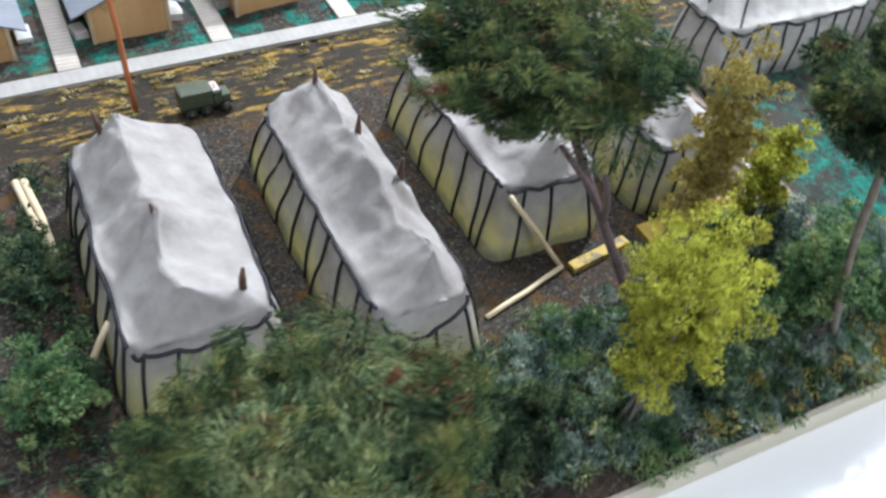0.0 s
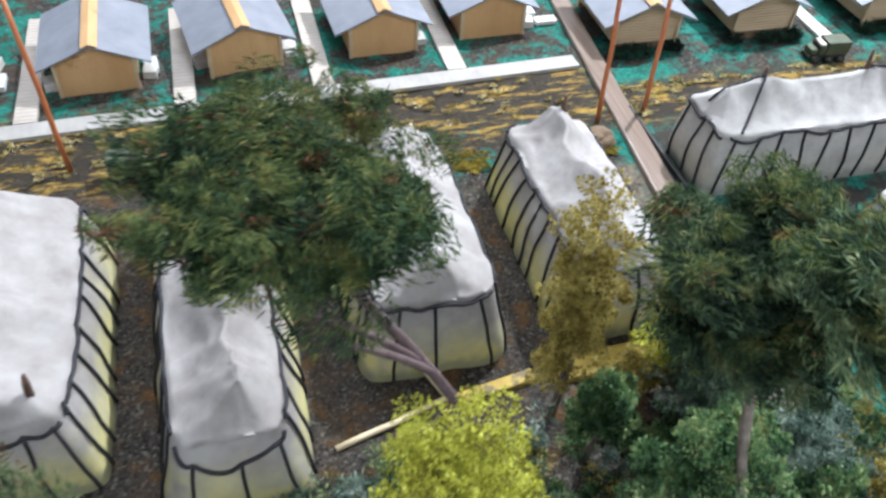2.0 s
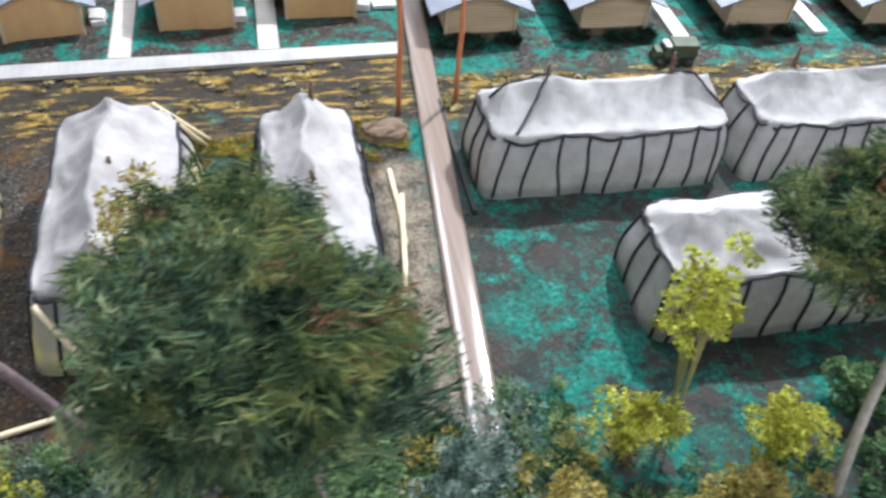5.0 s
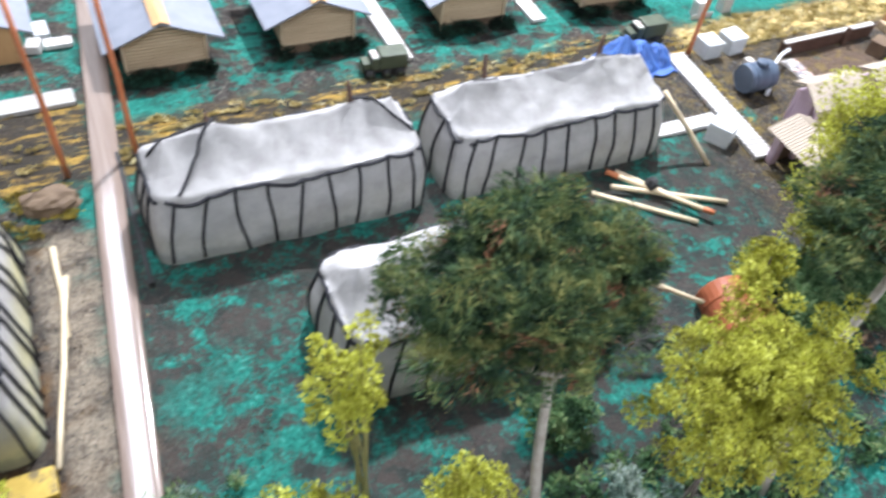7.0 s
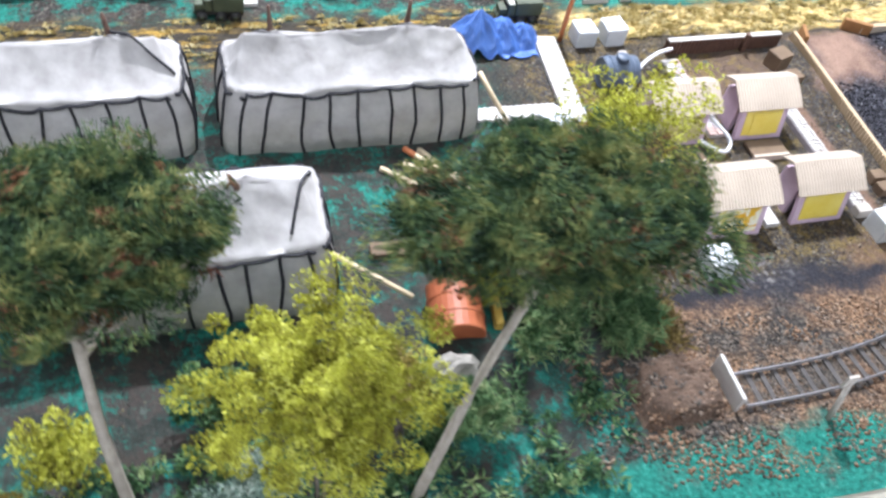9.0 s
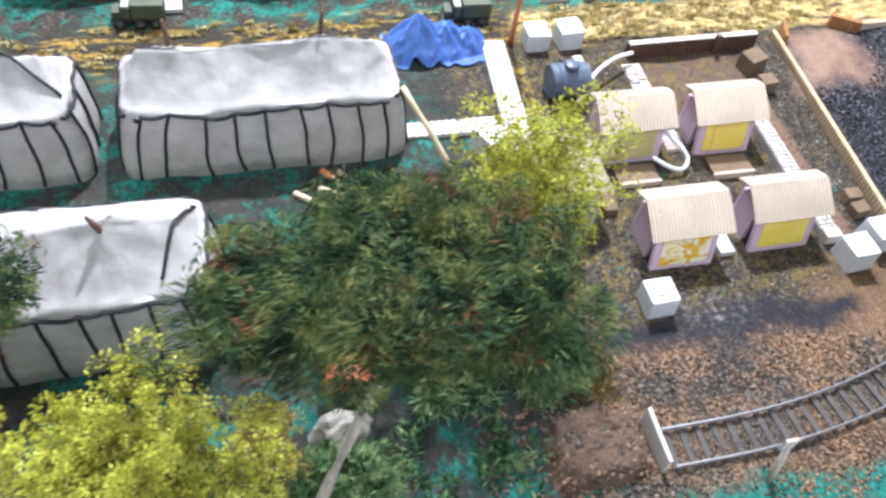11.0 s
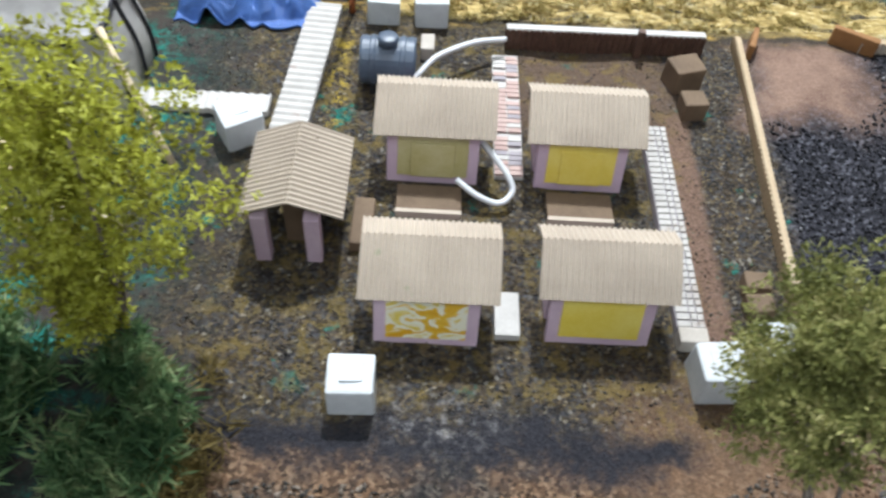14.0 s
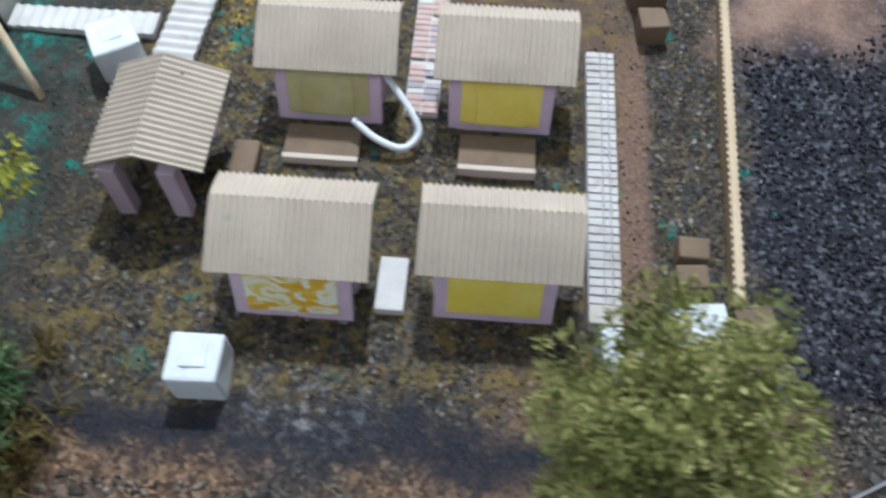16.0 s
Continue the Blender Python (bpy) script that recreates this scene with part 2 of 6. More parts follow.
def cloth_material():
    n = Nodes("white_canvas")
    weave, broad = n.noise(2600, 2, 0.7), n.noise(90, 5, 0.6)
    col = n.ramp(broad, (0.3, (0.33, 0.318, 0.312)), (0.65, (0.45, 0.44, 0.434)))
    z = n.xyz()[2]
    low = n.math("MULTIPLY", n.math("SUBTRACT", 1.0, n.step(n.math("ADD", z, n.math("MULTIPLY", n.noise(60, 4), 0.03)), 0.02, 0.05)), n.step(n.noise(26, 3), 0.3, 0.5))
    left = n.math("SUBTRACT", 1.0, n.step(n.xyz()[0], 0.5, 0.64))
    # Weaker lamp light on the left tents, put in as darker canvas.
    col = n.mix(n.math("MULTIPLY", left, 0.75), col, n.ramp(n.noise(45, 4, 0.6), (0.35, (0.245, 0.222, 0.214)), (0.65, (0.355, 0.34, 0.332))))
    col = n.mix(n.math("MULTIPLY", low, n.math("ADD", n.math("MULTIPLY", left, 0.9), 0.1)), col, (0.58, 0.54, 0.25))
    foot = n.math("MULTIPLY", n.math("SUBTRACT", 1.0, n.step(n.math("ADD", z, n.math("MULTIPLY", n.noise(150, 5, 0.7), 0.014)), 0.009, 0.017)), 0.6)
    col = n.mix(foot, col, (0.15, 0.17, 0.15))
    col = n.mix(n.math("MULTIPLY", n.step(n.noise(38, 5, 0.7), 0.56, 0.72), 0.4), col, (0.36, 0.35, 0.33))
    col = n.mix(n.math("MULTIPLY", n.step(n.noise(130, 5, 0.7), 0.64, 0.76), 0.35), col, (0.30, 0.29, 0.27))
    fold = n.math("ABSOLUTE", n.math("SUBTRACT", n.noise(34, 2, 0.5, distort=0.2), 0.5))
    pucker = n.math("ABSOLUTE", n.math("SUBTRACT", n.noise(95, 2, 0.5, distort=0.3), 0.5))
    n.bump(n.math("ADD", n.math("ADD", n.math("MULTIPLY", weave, 0.12), n.math("MULTIPLY", n.noise(140, 4, 0.55), 0.25)), n.math("ADD", n.math("MULTIPLY", fold, 3.2), n.math("MULTIPLY", pucker, 0.9))), 0.34, 0.002)
    return n.done(col, 0.85, 0.0, 0.3)


CLOTH = cloth_material()
ROPE = plain("black_cord", (0.006, 0.006, 0.009), (0.025, 0.026, 0.034), 400, 0.75, 0.3)
PEG = plain("dark_stained_wood", (0.05, 0.025, 0.018), (0.14, 0.075, 0.05), 300, 0.6)
ORANGE = plain("orange_painted_wood", (0.42, 0.12, 0.045), (0.62, 0.22, 0.09), 200, 0.5)
STICK = plain("pale_matchwood", (0.54, 0.42, 0.26), (0.76, 0.65, 0.46), 60, 0.7, stretch=(1, 1, 1))
PLY = plain("birch_plywood", (0.43, 0.24, 0.10), (0.60, 0.38, 0.185), 30, 0.65, stretch=(1.4, 1, 0.25), stain=((0.30, 0.16, 0.06), 55, 0.6, 0.75))
LOG = plain("weathered_slats", (0.34, 0.24, 0.14), (0.60, 0.47, 0.31), 50, 0.75, stretch=(0.3, 1, 2), island=0.5)
ROOFGREY = plain("grey_card_roof", (0.145, 0.158, 0.19), (0.235, 0.252, 0.295), 60, 0.6, 0.1)
CARD = plain("corrugated_card", (0.40, 0.335, 0.27), (0.54, 0.465, 0.38), 50, 0.8, 0.15, stain=((0.25, 0.30, 0.17), 120, 0.66, 0.8))
CARDDARK = plain("brown_card", (0.10, 0.065, 0.04), (0.19, 0.13, 0.08), 80, 0.8)
WHITECARD = plain("white_painted_card", (0.42, 0.40, 0.38), (0.60, 0.585, 0.56), 90, 0.7, 0.3, stain=((0.42, 0.30, 0.26), 90, 0.64, 0.76))
KERB = plain("dusty_white_card", (0.27, 0.26, 0.25), (0.40, 0.39, 0.37), 70, 0.8, 0.4, 0.0006, stain=((0.36, 0.33, 0.27), 50, 0.6, 0.8))
GREYCARD = plain("grey_card_strip", (0.36, 0.32, 0.28), (0.52, 0.48, 0.43), 90, 0.75, 0.3)
FOAM = plain("white_foam_block", (0.50, 0.53, 0.555), (0.65, 0.675, 0.695), 180, 0.8, 0.5)
PINK = plain("pink_foam_wall", (0.50, 0.36, 0.46), (0.64, 0.50, 0.58), 120, 0.8)
YDULL = plain("dull_yellow_panel", (0.40, 0.35, 0.12), (0.58, 0.54, 0.30), 70, 0.4, 0.3)
YPAINT = plain("yellow_painted_panel", (0.74, 0.55, 0.045), (0.86, 0.74, 0.20), 70, 0.4, 0.3)
def streaked_panel():
    n = Nodes("orange_yellow_streaked_panel")
    t = n.noise(85, 3, 0.5, n.scaled(1, 1, 1.5), 1.4)
    n.bump(n.noise(500, 3), 0.2, 0.0004)
    return n.done(n.ramp(t, (0.36, (0.72, 0.38, 0.02)), (0.47, (0.78, 0.50, 0.05)), (0.51, (0.84, 0.82, 0.68)), (0.58, (0.84, 0.80, 0.62)), (0.64, (0.76, 0.60, 0.12))), 0.4)


OPAINT = streaked_panel()
BRICKRED = plain("red_brick_card", (0.38, 0.25, 0.22), (0.55, 0.43, 0.39), 110, 0.8)
BLUETARP = plain("blue_plastic_sheet", (0.03, 0.085, 0.29), (0.08, 0.19, 0.52), 90, 0.35, 0.6, 0.003)
TANKGREY = plain("blue_grey_plastic", (0.055, 0.075, 0.11), (0.10, 0.135, 0.19), 90, 0.4)
HOSE = plain("white_tube", (0.6, 0.62, 0.64), (0.78, 0.8, 0.82), 90, 0.4)
ARMY = plain("olive_drab_paint", (0.032, 0.044, 0.025), (0.07, 0.086, 0.05), 120, 0.6)
BLACK = plain("black_rubber", (0.008, 0.008, 0.008), (0.025, 0.025, 0.025), 200, 0.7)
SIGNRED = plain("pale_red_mark", (0.52, 0.16, 0.12), (0.62, 0.24, 0.18), 200, 0.6)
RUST = plain("rust_brown_board", (0.20, 0.09, 0.03), (0.34, 0.17, 0.06), 120, 0.75)
TIMBER = plain("light_timber", (0.38, 0.28, 0.17), (0.56, 0.44, 0.30), 60, 0.7, stretch=(1, 0.3, 1))
TERRA = plain("terracotta_paint", (0.30, 0.075, 0.03), (0.45, 0.14, 0.06), 110, 0.45)
MUSTARD = plain("mustard_foam", (0.40, 0.26, 0.04), (0.58, 0.40, 0.09), 110, 0.75)
YSTONE = plain("yellow_painted_board", (0.34, 0.23, 0.03), (0.54, 0.38, 0.07), 100, 0.65, stain=((0.16, 0.12, 0.05), 120, 0.52, 0.64))
BRASS = plain("pale_ring", (0.45, 0.40, 0.22), (0.62, 0.56, 0.36), 200, 0.5)
STEEL = plain("rail_steel", (0.36, 0.36, 0.39), (0.58, 0.58, 0.61), 300, 0.4, 0.1, metal=1.0)
SLEEPER = plain("dark_sleeper", (0.04, 0.037, 0.037), (0.095, 0.086, 0.08), 200, 0.8)
def loose_stone(name, zone, lo, hi, first, second, rough=0.85):
    """Stones whose colour varies one by one, and drifts between two families over the ground."""
    n = Nodes(name)
    r = n.geo.outputs["Random Per Island"]
    col = n.mix(n.step(n.noise(zone, 4, 0.6), lo, hi), n.ramp(r, *first), n.ramp(r, *second))
    col = n.mix(0.5, col, n.ramp(n.noise(900, 3, 0.7), (0.3, (0.35, 0.35, 0.35)), (0.7, (1.0, 1.0, 1.0))), "MULTIPLY")
    n.bump(n.noise(1200, 3), 0.4, 0.0003)
    return n.done(col, rough, 0.0, 0.25)


STONE = loose_stone("ballast_stone", 20, 0.42, 0.58,
                    ((0.0, (0.08, 0.05, 0.034)), (0.35, (0.20, 0.118, 0.072)), (0.75, (0.30, 0.185, 0.115)), (1.0, (0.40, 0.285, 0.20))),
                    ((0.0, (0.035, 0.035, 0.034)), (0.45, (0.095, 0.088, 0.08)), (0.8, (0.18, 0.15, 0.12)), (1.0, (0.30, 0.25, 0.205))))
GREYSTONE = loose_stone("dark_gravel", 60, 0.4, 0.6,
                        ((0.0, (0.012, 0.012, 0.014)), (0.5, (0.05, 0.047, 0.05)), (0.85, (0.09, 0.075, 0.06)), (1.0, (0.15, 0.14, 0.13))),
                        ((0.0, (0.016, 0.013, 0.01)), (0.5, (0.07, 0.05, 0.034)), (0.85, (0.13, 0.09, 0.04)), (1.0, (0.26, 0.2, 0.08))), 0.6)
COALSTONE = loose_stone("coal_lump", 30, 0.4, 0.6, ((0.0, (0.005, 0.005, 0.007)), (0.7, (0.014, 0.014, 0.019)), (0.975, (0.03, 0.03, 0.04)), (1.0, (0.45, 0.45, 0.47))), ((0.0, (0.004, 0.004, 0.006)), (0.8, (0.011, 0.011, 0.016)), (1.0, (0.036, 0.036, 0.047))), 0.5)
BARK = plain("grey_bark", (0.10, 0.08, 0.065), (0.27, 0.225, 0.19), 200, 0.9, 0.8, 0.001)
PINKBARK = plain("purple_brown_bark", (0.075, 0.05, 0.055), (0.19, 0.135, 0.14), 200, 0.9, 0.8, 0.001)
WALLPAINT = plain("white_wall_paint", (0.70, 0.70, 0.68), (0.80, 0.80, 0.78), 5, 0.9, 0.05)
TILE = plain("white_floor_tile", (0.80, 0.82, 0.86), (0.88, 0.89, 0.92), 3, 0.35, 0.05)
TABLE = plain("white_table_laminate", (0.86, 0.87, 0.88), (0.90, 0.91, 0.92), 4, 0.3, 0.02)
EDGE = plain("board_edge_paint", (0.5, 0.46, 0.36), (0.66, 0.62, 0.5), 30, 0.6)


def strip_material():
    n = Nodes("varnished_strip")
    streak = n.noise(1, 4, 0.6, n.scaled(500, 12, 60))
    n.bump(n.noise(220, 3), 0.015, 0.0006)
    return n.done(n.ramp(streak, (0.3, (0.18, 0.132, 0.105)), (0.7, (0.27, 0.212, 0.18))), 0.13, 0.0, 0.8)


STRIP = strip_material()


def leaf(name, *tones, rough=0.75, wads=105, dry=False):
    n = Nodes(name)
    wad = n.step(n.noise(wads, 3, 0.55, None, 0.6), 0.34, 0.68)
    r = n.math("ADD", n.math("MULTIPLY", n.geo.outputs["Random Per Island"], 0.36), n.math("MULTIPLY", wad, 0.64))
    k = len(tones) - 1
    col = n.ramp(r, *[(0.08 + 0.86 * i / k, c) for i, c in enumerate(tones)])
    if dry:
        col = n.mix(n.step(n.noise(58, 3, 0.6, n.scaled(1.0, 1.3, 1.7), 1.2), 0.60, 0.66), col, n.ramp(n.geo.outputs["Random Per Island"], (0.0, (0.07, 0.035, 0.018)), (1.0, (0.27, 0.13, 0.065))))
    n.done(col, rough, 0.0, 0.25)
    glow = n.t.nodes.new("ShaderNodeBsdfTranslucent")
    n.put(glow.inputs["Color"], col)
    both = n.t.nodes.new("ShaderNodeMixShader")
    both.inputs[0].default_value = 0.35
    n.t.links.new(n.bsdf.outputs[0], both.inputs[1])
    n.t.links.new(glow.outputs[0], both.inputs[2])
    n.t.links.new(both.outputs[0], n.t.nodes["Material Output"].inputs[0])
    return n.m


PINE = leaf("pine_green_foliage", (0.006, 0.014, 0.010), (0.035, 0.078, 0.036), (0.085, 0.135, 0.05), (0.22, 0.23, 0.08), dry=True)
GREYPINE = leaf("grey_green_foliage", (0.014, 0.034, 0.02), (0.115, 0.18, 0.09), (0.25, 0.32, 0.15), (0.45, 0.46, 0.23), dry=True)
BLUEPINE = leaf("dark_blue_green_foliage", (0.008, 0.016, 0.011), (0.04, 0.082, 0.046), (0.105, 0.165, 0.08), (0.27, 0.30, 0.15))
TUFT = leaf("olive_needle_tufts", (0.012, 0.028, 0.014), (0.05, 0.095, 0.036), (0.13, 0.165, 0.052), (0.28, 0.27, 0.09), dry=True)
LIME = leaf("lime_yellow_foliage", (0.14, 0.125, 0.02), (0.36, 0.365, 0.045), (0.54, 0.56, 0.08), (0.70, 0.71, 0.18))
OLIVE = leaf("olive_brown_foliage", (0.16, 0.12, 0.03), (0.31, 0.25, 0.065), (0.45, 0.375, 0.11), (0.56, 0.49, 0.20))
GREENB = leaf("leaf_green_foliage", (0.015, 0.04, 0.02), (0.075, 0.165, 0.07), (0.18, 0.29, 0.12), (0.36, 0.41, 0.19), wads=75)
SAGE = leaf("sage_grey_foliage", (0.024, 0.046, 0.038), (0.12, 0.19, 0.155), (0.27, 0.36, 0.30), (0.50, 0.56, 0.50), wads=75)
FERN = leaf("fern_green_blades", (0.03, 0.075, 0.03), (0.10, 0.19, 0.08), (0.19, 0.29, 0.13), (0.34, 0.38, 0.19))
STRAW = leaf("straw_tufts", (0.08, 0.06, 0.02), (0.20, 0.15, 0.05), (0.34, 0.26, 0.10))
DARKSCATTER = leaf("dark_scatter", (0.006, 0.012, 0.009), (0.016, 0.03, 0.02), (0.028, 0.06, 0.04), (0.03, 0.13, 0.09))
MOSS = leaf("dull_yellow_moss", (0.13, 0.10, 0.02), (0.27, 0.21, 0.035), (0.42, 0.33, 0.06))
MOSSROAD = leaf("yellow_fibre", (0.24, 0.18, 0.06), (0.46, 0.37, 0.14), (0.66, 0.59, 0.36))


# ---- building helpers ----
rng = np.random.default_rng(7)


def shape(name, verts, faces, material, parent=None, label="", smooth=False):
    """One mesh object from vertices in the world; a part when it has a parent."""
    me = bpy.data.meshes.new(name)
    me.from_pydata([tuple(v) for v in verts], [], [tuple(f) for f in faces])
    me.materials.append(material)
    if smooth:
        me.polygons.foreach_set("use_smooth", [True] * len(me.polygons))
    me.update()
    ob = new(name, me)
    if parent:
        ob.parent = parent
    if label:
        tagged(ob, label)
    return ob


def part(name, bm, material, parent, label="", smooth=False):
    me = bpy.data.meshes.new(name)
    bmesh.ops.recalc_face_normals(bm, faces=bm.faces)
    bm.to_mesh(me)
    bm.free()
    me.materials.append(material)
    if smooth:
        me.polygons.foreach_set("use_smooth", [True] * len(me.polygons))
    ob = new(name, me)
    if parent:
        ob.parent = parent
    if label:
        tagged(ob, label)
    return ob


def thing(name, label, category, group="", kind="", at=None):
    ob = tagged(new(name), label, category, group, kind)
    ob.empty_display_size = 0.01
    if at:
        ob.matrix_world = at
    return ob


def block(bm, x0, x1, y0, y1, z0, z1, bevel=0.0, m=None, jitter=0.0):
    """A box with worn edges in a bmesh."""
    r = bmesh.ops.create_cube(bm, size=1)
    vs = r["verts"]
    for v in vs:
        v.co = Vector(((x0 + x1) / 2 + v.co.x * (x1 - x0), (y0 + y1) / 2 + v.co.y * (y1 - y0), (z0 + z1) / 2 + v.co.z * (z1 - z0)))
        if jitter:
            v.co += Vector(rng.uniform(-jitter, jitter, 3))
    if bevel:
        es = list({e for v in vs for e in v.link_edges})
        res = bmesh.ops.bevel(bm, geom=es, offset=bevel, segments=2, affect="EDGES", profile=0.6)
        vs = list({v for f in res["faces"] for v in f.verts} | {v for v in vs if v.is_valid})
    if m is not None:
        bmesh.ops.transform(bm, matrix=m, verts=[v for v in vs if v.is_valid])
    return bm


def box_part(name, dims, material, parent, label="", bevel=0.0006, m=None, jitter=0.0):
    return part(name, block(bmesh.new(), *dims, bevel, m, jitter), material, parent, label)


def tube_data(points, radii, sides=6, cap=True):
    """Rings swept along points."""
    pts = [Vector(p) for p in points]
    if not isinstance(radii, (list, tuple)):
        radii = [radii] * len(pts)
    verts, faces = [], []
    for i, p in enumerate(pts):
        d = (pts[min(i + 1, len(pts) - 1)] - pts[max(i - 1, 0)]).normalized()
        up = Vector((0, 0, 1)) if abs(d.z) < 0.9 else Vector((1, 0, 0))
        a = d.cross(up).normalized()
        b = d.cross(a)
        for k in range(sides):
            t = 2 * math.pi * k / sides
            verts.append(p + radii[i] * (math.cos(t) * a + math.sin(t) * b))
    for i in range(len(pts) - 1):
        for k in range(sides):
            a, b = i * sides + k, i * sides + (k + 1) % sides
            faces.append((a, b, b + sides, a + sides))
    if cap:
        faces.append(tuple(range(sides - 1, -1, -1)))
        faces.append(tuple(range((len(pts) - 1) * sides, len(pts) * sides)))
    return verts, faces


def rod(name, points, radii, material, parent=None, label="", sides=6):
    v, f = tube_data(points, radii, sides)
    return shape(name, v, f, material, parent, label, True)


def curve_points(a, b, sag, n=10, side=(0, 0, 0)):
    a, b, s = Vector(a), Vector(b), Vector(side)
    return [a.lerp(b, i / n) + (s - Vector((0, 0, sag))) * math.sin(math.pi * i / n) for i in range(n + 1)]


# ---- room, table board and ground ----
def sheet(name, corners, material, label, category):
    return tagged(shape(name, corners, [(0, 1, 2, 3)], material), label, category, kind="structure")


def slab(name, x0, x1, y0, y1, z0, z1, material, label, category):
    ob = part(name, block(bmesh.new(), x0, x1, y0, y1, z0, z1), material, None)
    return tagged(ob, label, category, kind="structure")


slab("floor", -2.2, 3.4, -2.2, 3.2, -0.85, -0.75, TILE, "pale glossy tiled floor under the layout table", "floor")
slab("wall_north", -2.2, 3.4, 3.2, 3.3, -0.75, 2.3, WALLPAINT, "plain white painted room wall", "wall")
slab("wall_south", -2.2, 3.4, -2.3, -2.2, -0.75, 2.3, WALLPAINT, "plain white painted room wall", "wall")
slab("wall_west", -2.3, -2.2, -2.3, 3.3, -0.75, 2.3, WALLPAINT, "plain white painted room wall", "wall")
slab("wall_east", 3.4, 3.5, -2.3, 3.3, -0.75, 2.3, WALLPAINT, "plain white painted room wall", "wall")
slab("ceiling", -2.3, 3.5, -2.3, 3.3, 2.3, 2.36, WALLPAINT, "plain white ceiling", "ceiling")

X0, X1, Y1 = -0.25, 1.75, 1.15


def front(x):
    """The board's front edge, which runs slightly askew."""
    return 0.1345 - 0.035 * (x - 0.5)




def relief(x, y):
    """Uneven height of the scenic ground."""
    h = 0.0016 * noise.noise((x * 22, y * 22, 3.0)) + 0.0009 * noise.noise((x * 70, y * 70, 7.0))
    h += 0.014 * math.exp(-((x - 0.882) ** 2 / 0.0011 + (y - 0.222) ** 2 / 0.0011))
    h += 0.010 * math.exp(-((x - 0.935) ** 2 / 0.0012 + (y - 0.235) ** 2 / 0.0010))
    h += 0.006 * math.exp(-((x - 0.50) ** 2 / 0.02 + (y - 0.165) ** 2 / 0.0010))
    h += 0.006 * math.exp(-((x - 1.213) ** 2 / 0.0007 + (y - 0.405) ** 2 / 0.0008))
    h += 0.020 * math.exp(-((x - 1.33) ** 2 / 0.005 + (y - 0.38) ** 2 / 0.004))
    return h


def make_ground():
    nx, ny = 400, 206
    xs, vs = np.linspace(X0, X1, nx), np.linspace(0, 1, ny) ** 1.25
    verts = [(x, front(x) + v * (Y1 - front(x)), relief(x, front(x) + v * (Y1 - front(x)))) for v in vs for x in xs]
    faces = [(j * nx + i, j * nx + i + 1, (j + 1) * nx + i + 1, (j + 1) * nx + i) for j in range(ny - 1) for i in range(nx - 1)]
    return tagged(shape("ground", verts, faces, GROUND, smooth=True), "uneven dark scenic soil with green and yellow scatter", "ground", kind="structure")


make_ground()


def board():
    c = [(X0, front(X0) - 0.001), (X1, front(X1) - 0.001), (X1, Y1), (X0, Y1)]
    v = [(x, y, -0.022) for x, y in c] + [(x, y, -0.003) for x, y in c]
    ob = shape("table_board", v, [(3, 2, 1, 0), (4, 5, 6, 7), (0, 1, 5, 4), (1, 2, 6, 5), (2, 3, 7, 6), (3, 0, 4, 7)], EDGE)
    tagged(ob, "painted wooden board that carries the model", "table board", kind="structure")


board()
slab("white_table", -0.9, 2.3, -0.75, 1.35, -0.06, -0.022, TABLE, "white glossy table under the model board", "table top")
slab("table_plinth", -0.6, 2.0, -0.4, 1.1, -0.75, -0.06, WALLPAINT, "plain white plinth under the table", "plinth")
slab("table_joint", -0.9, 2.3, 0.052, 0.054, -0.0225, -0.0212, GREYCARD, "thin grey joint line in the white table", "joint")


# ---- tents ----
CANVAS = {}


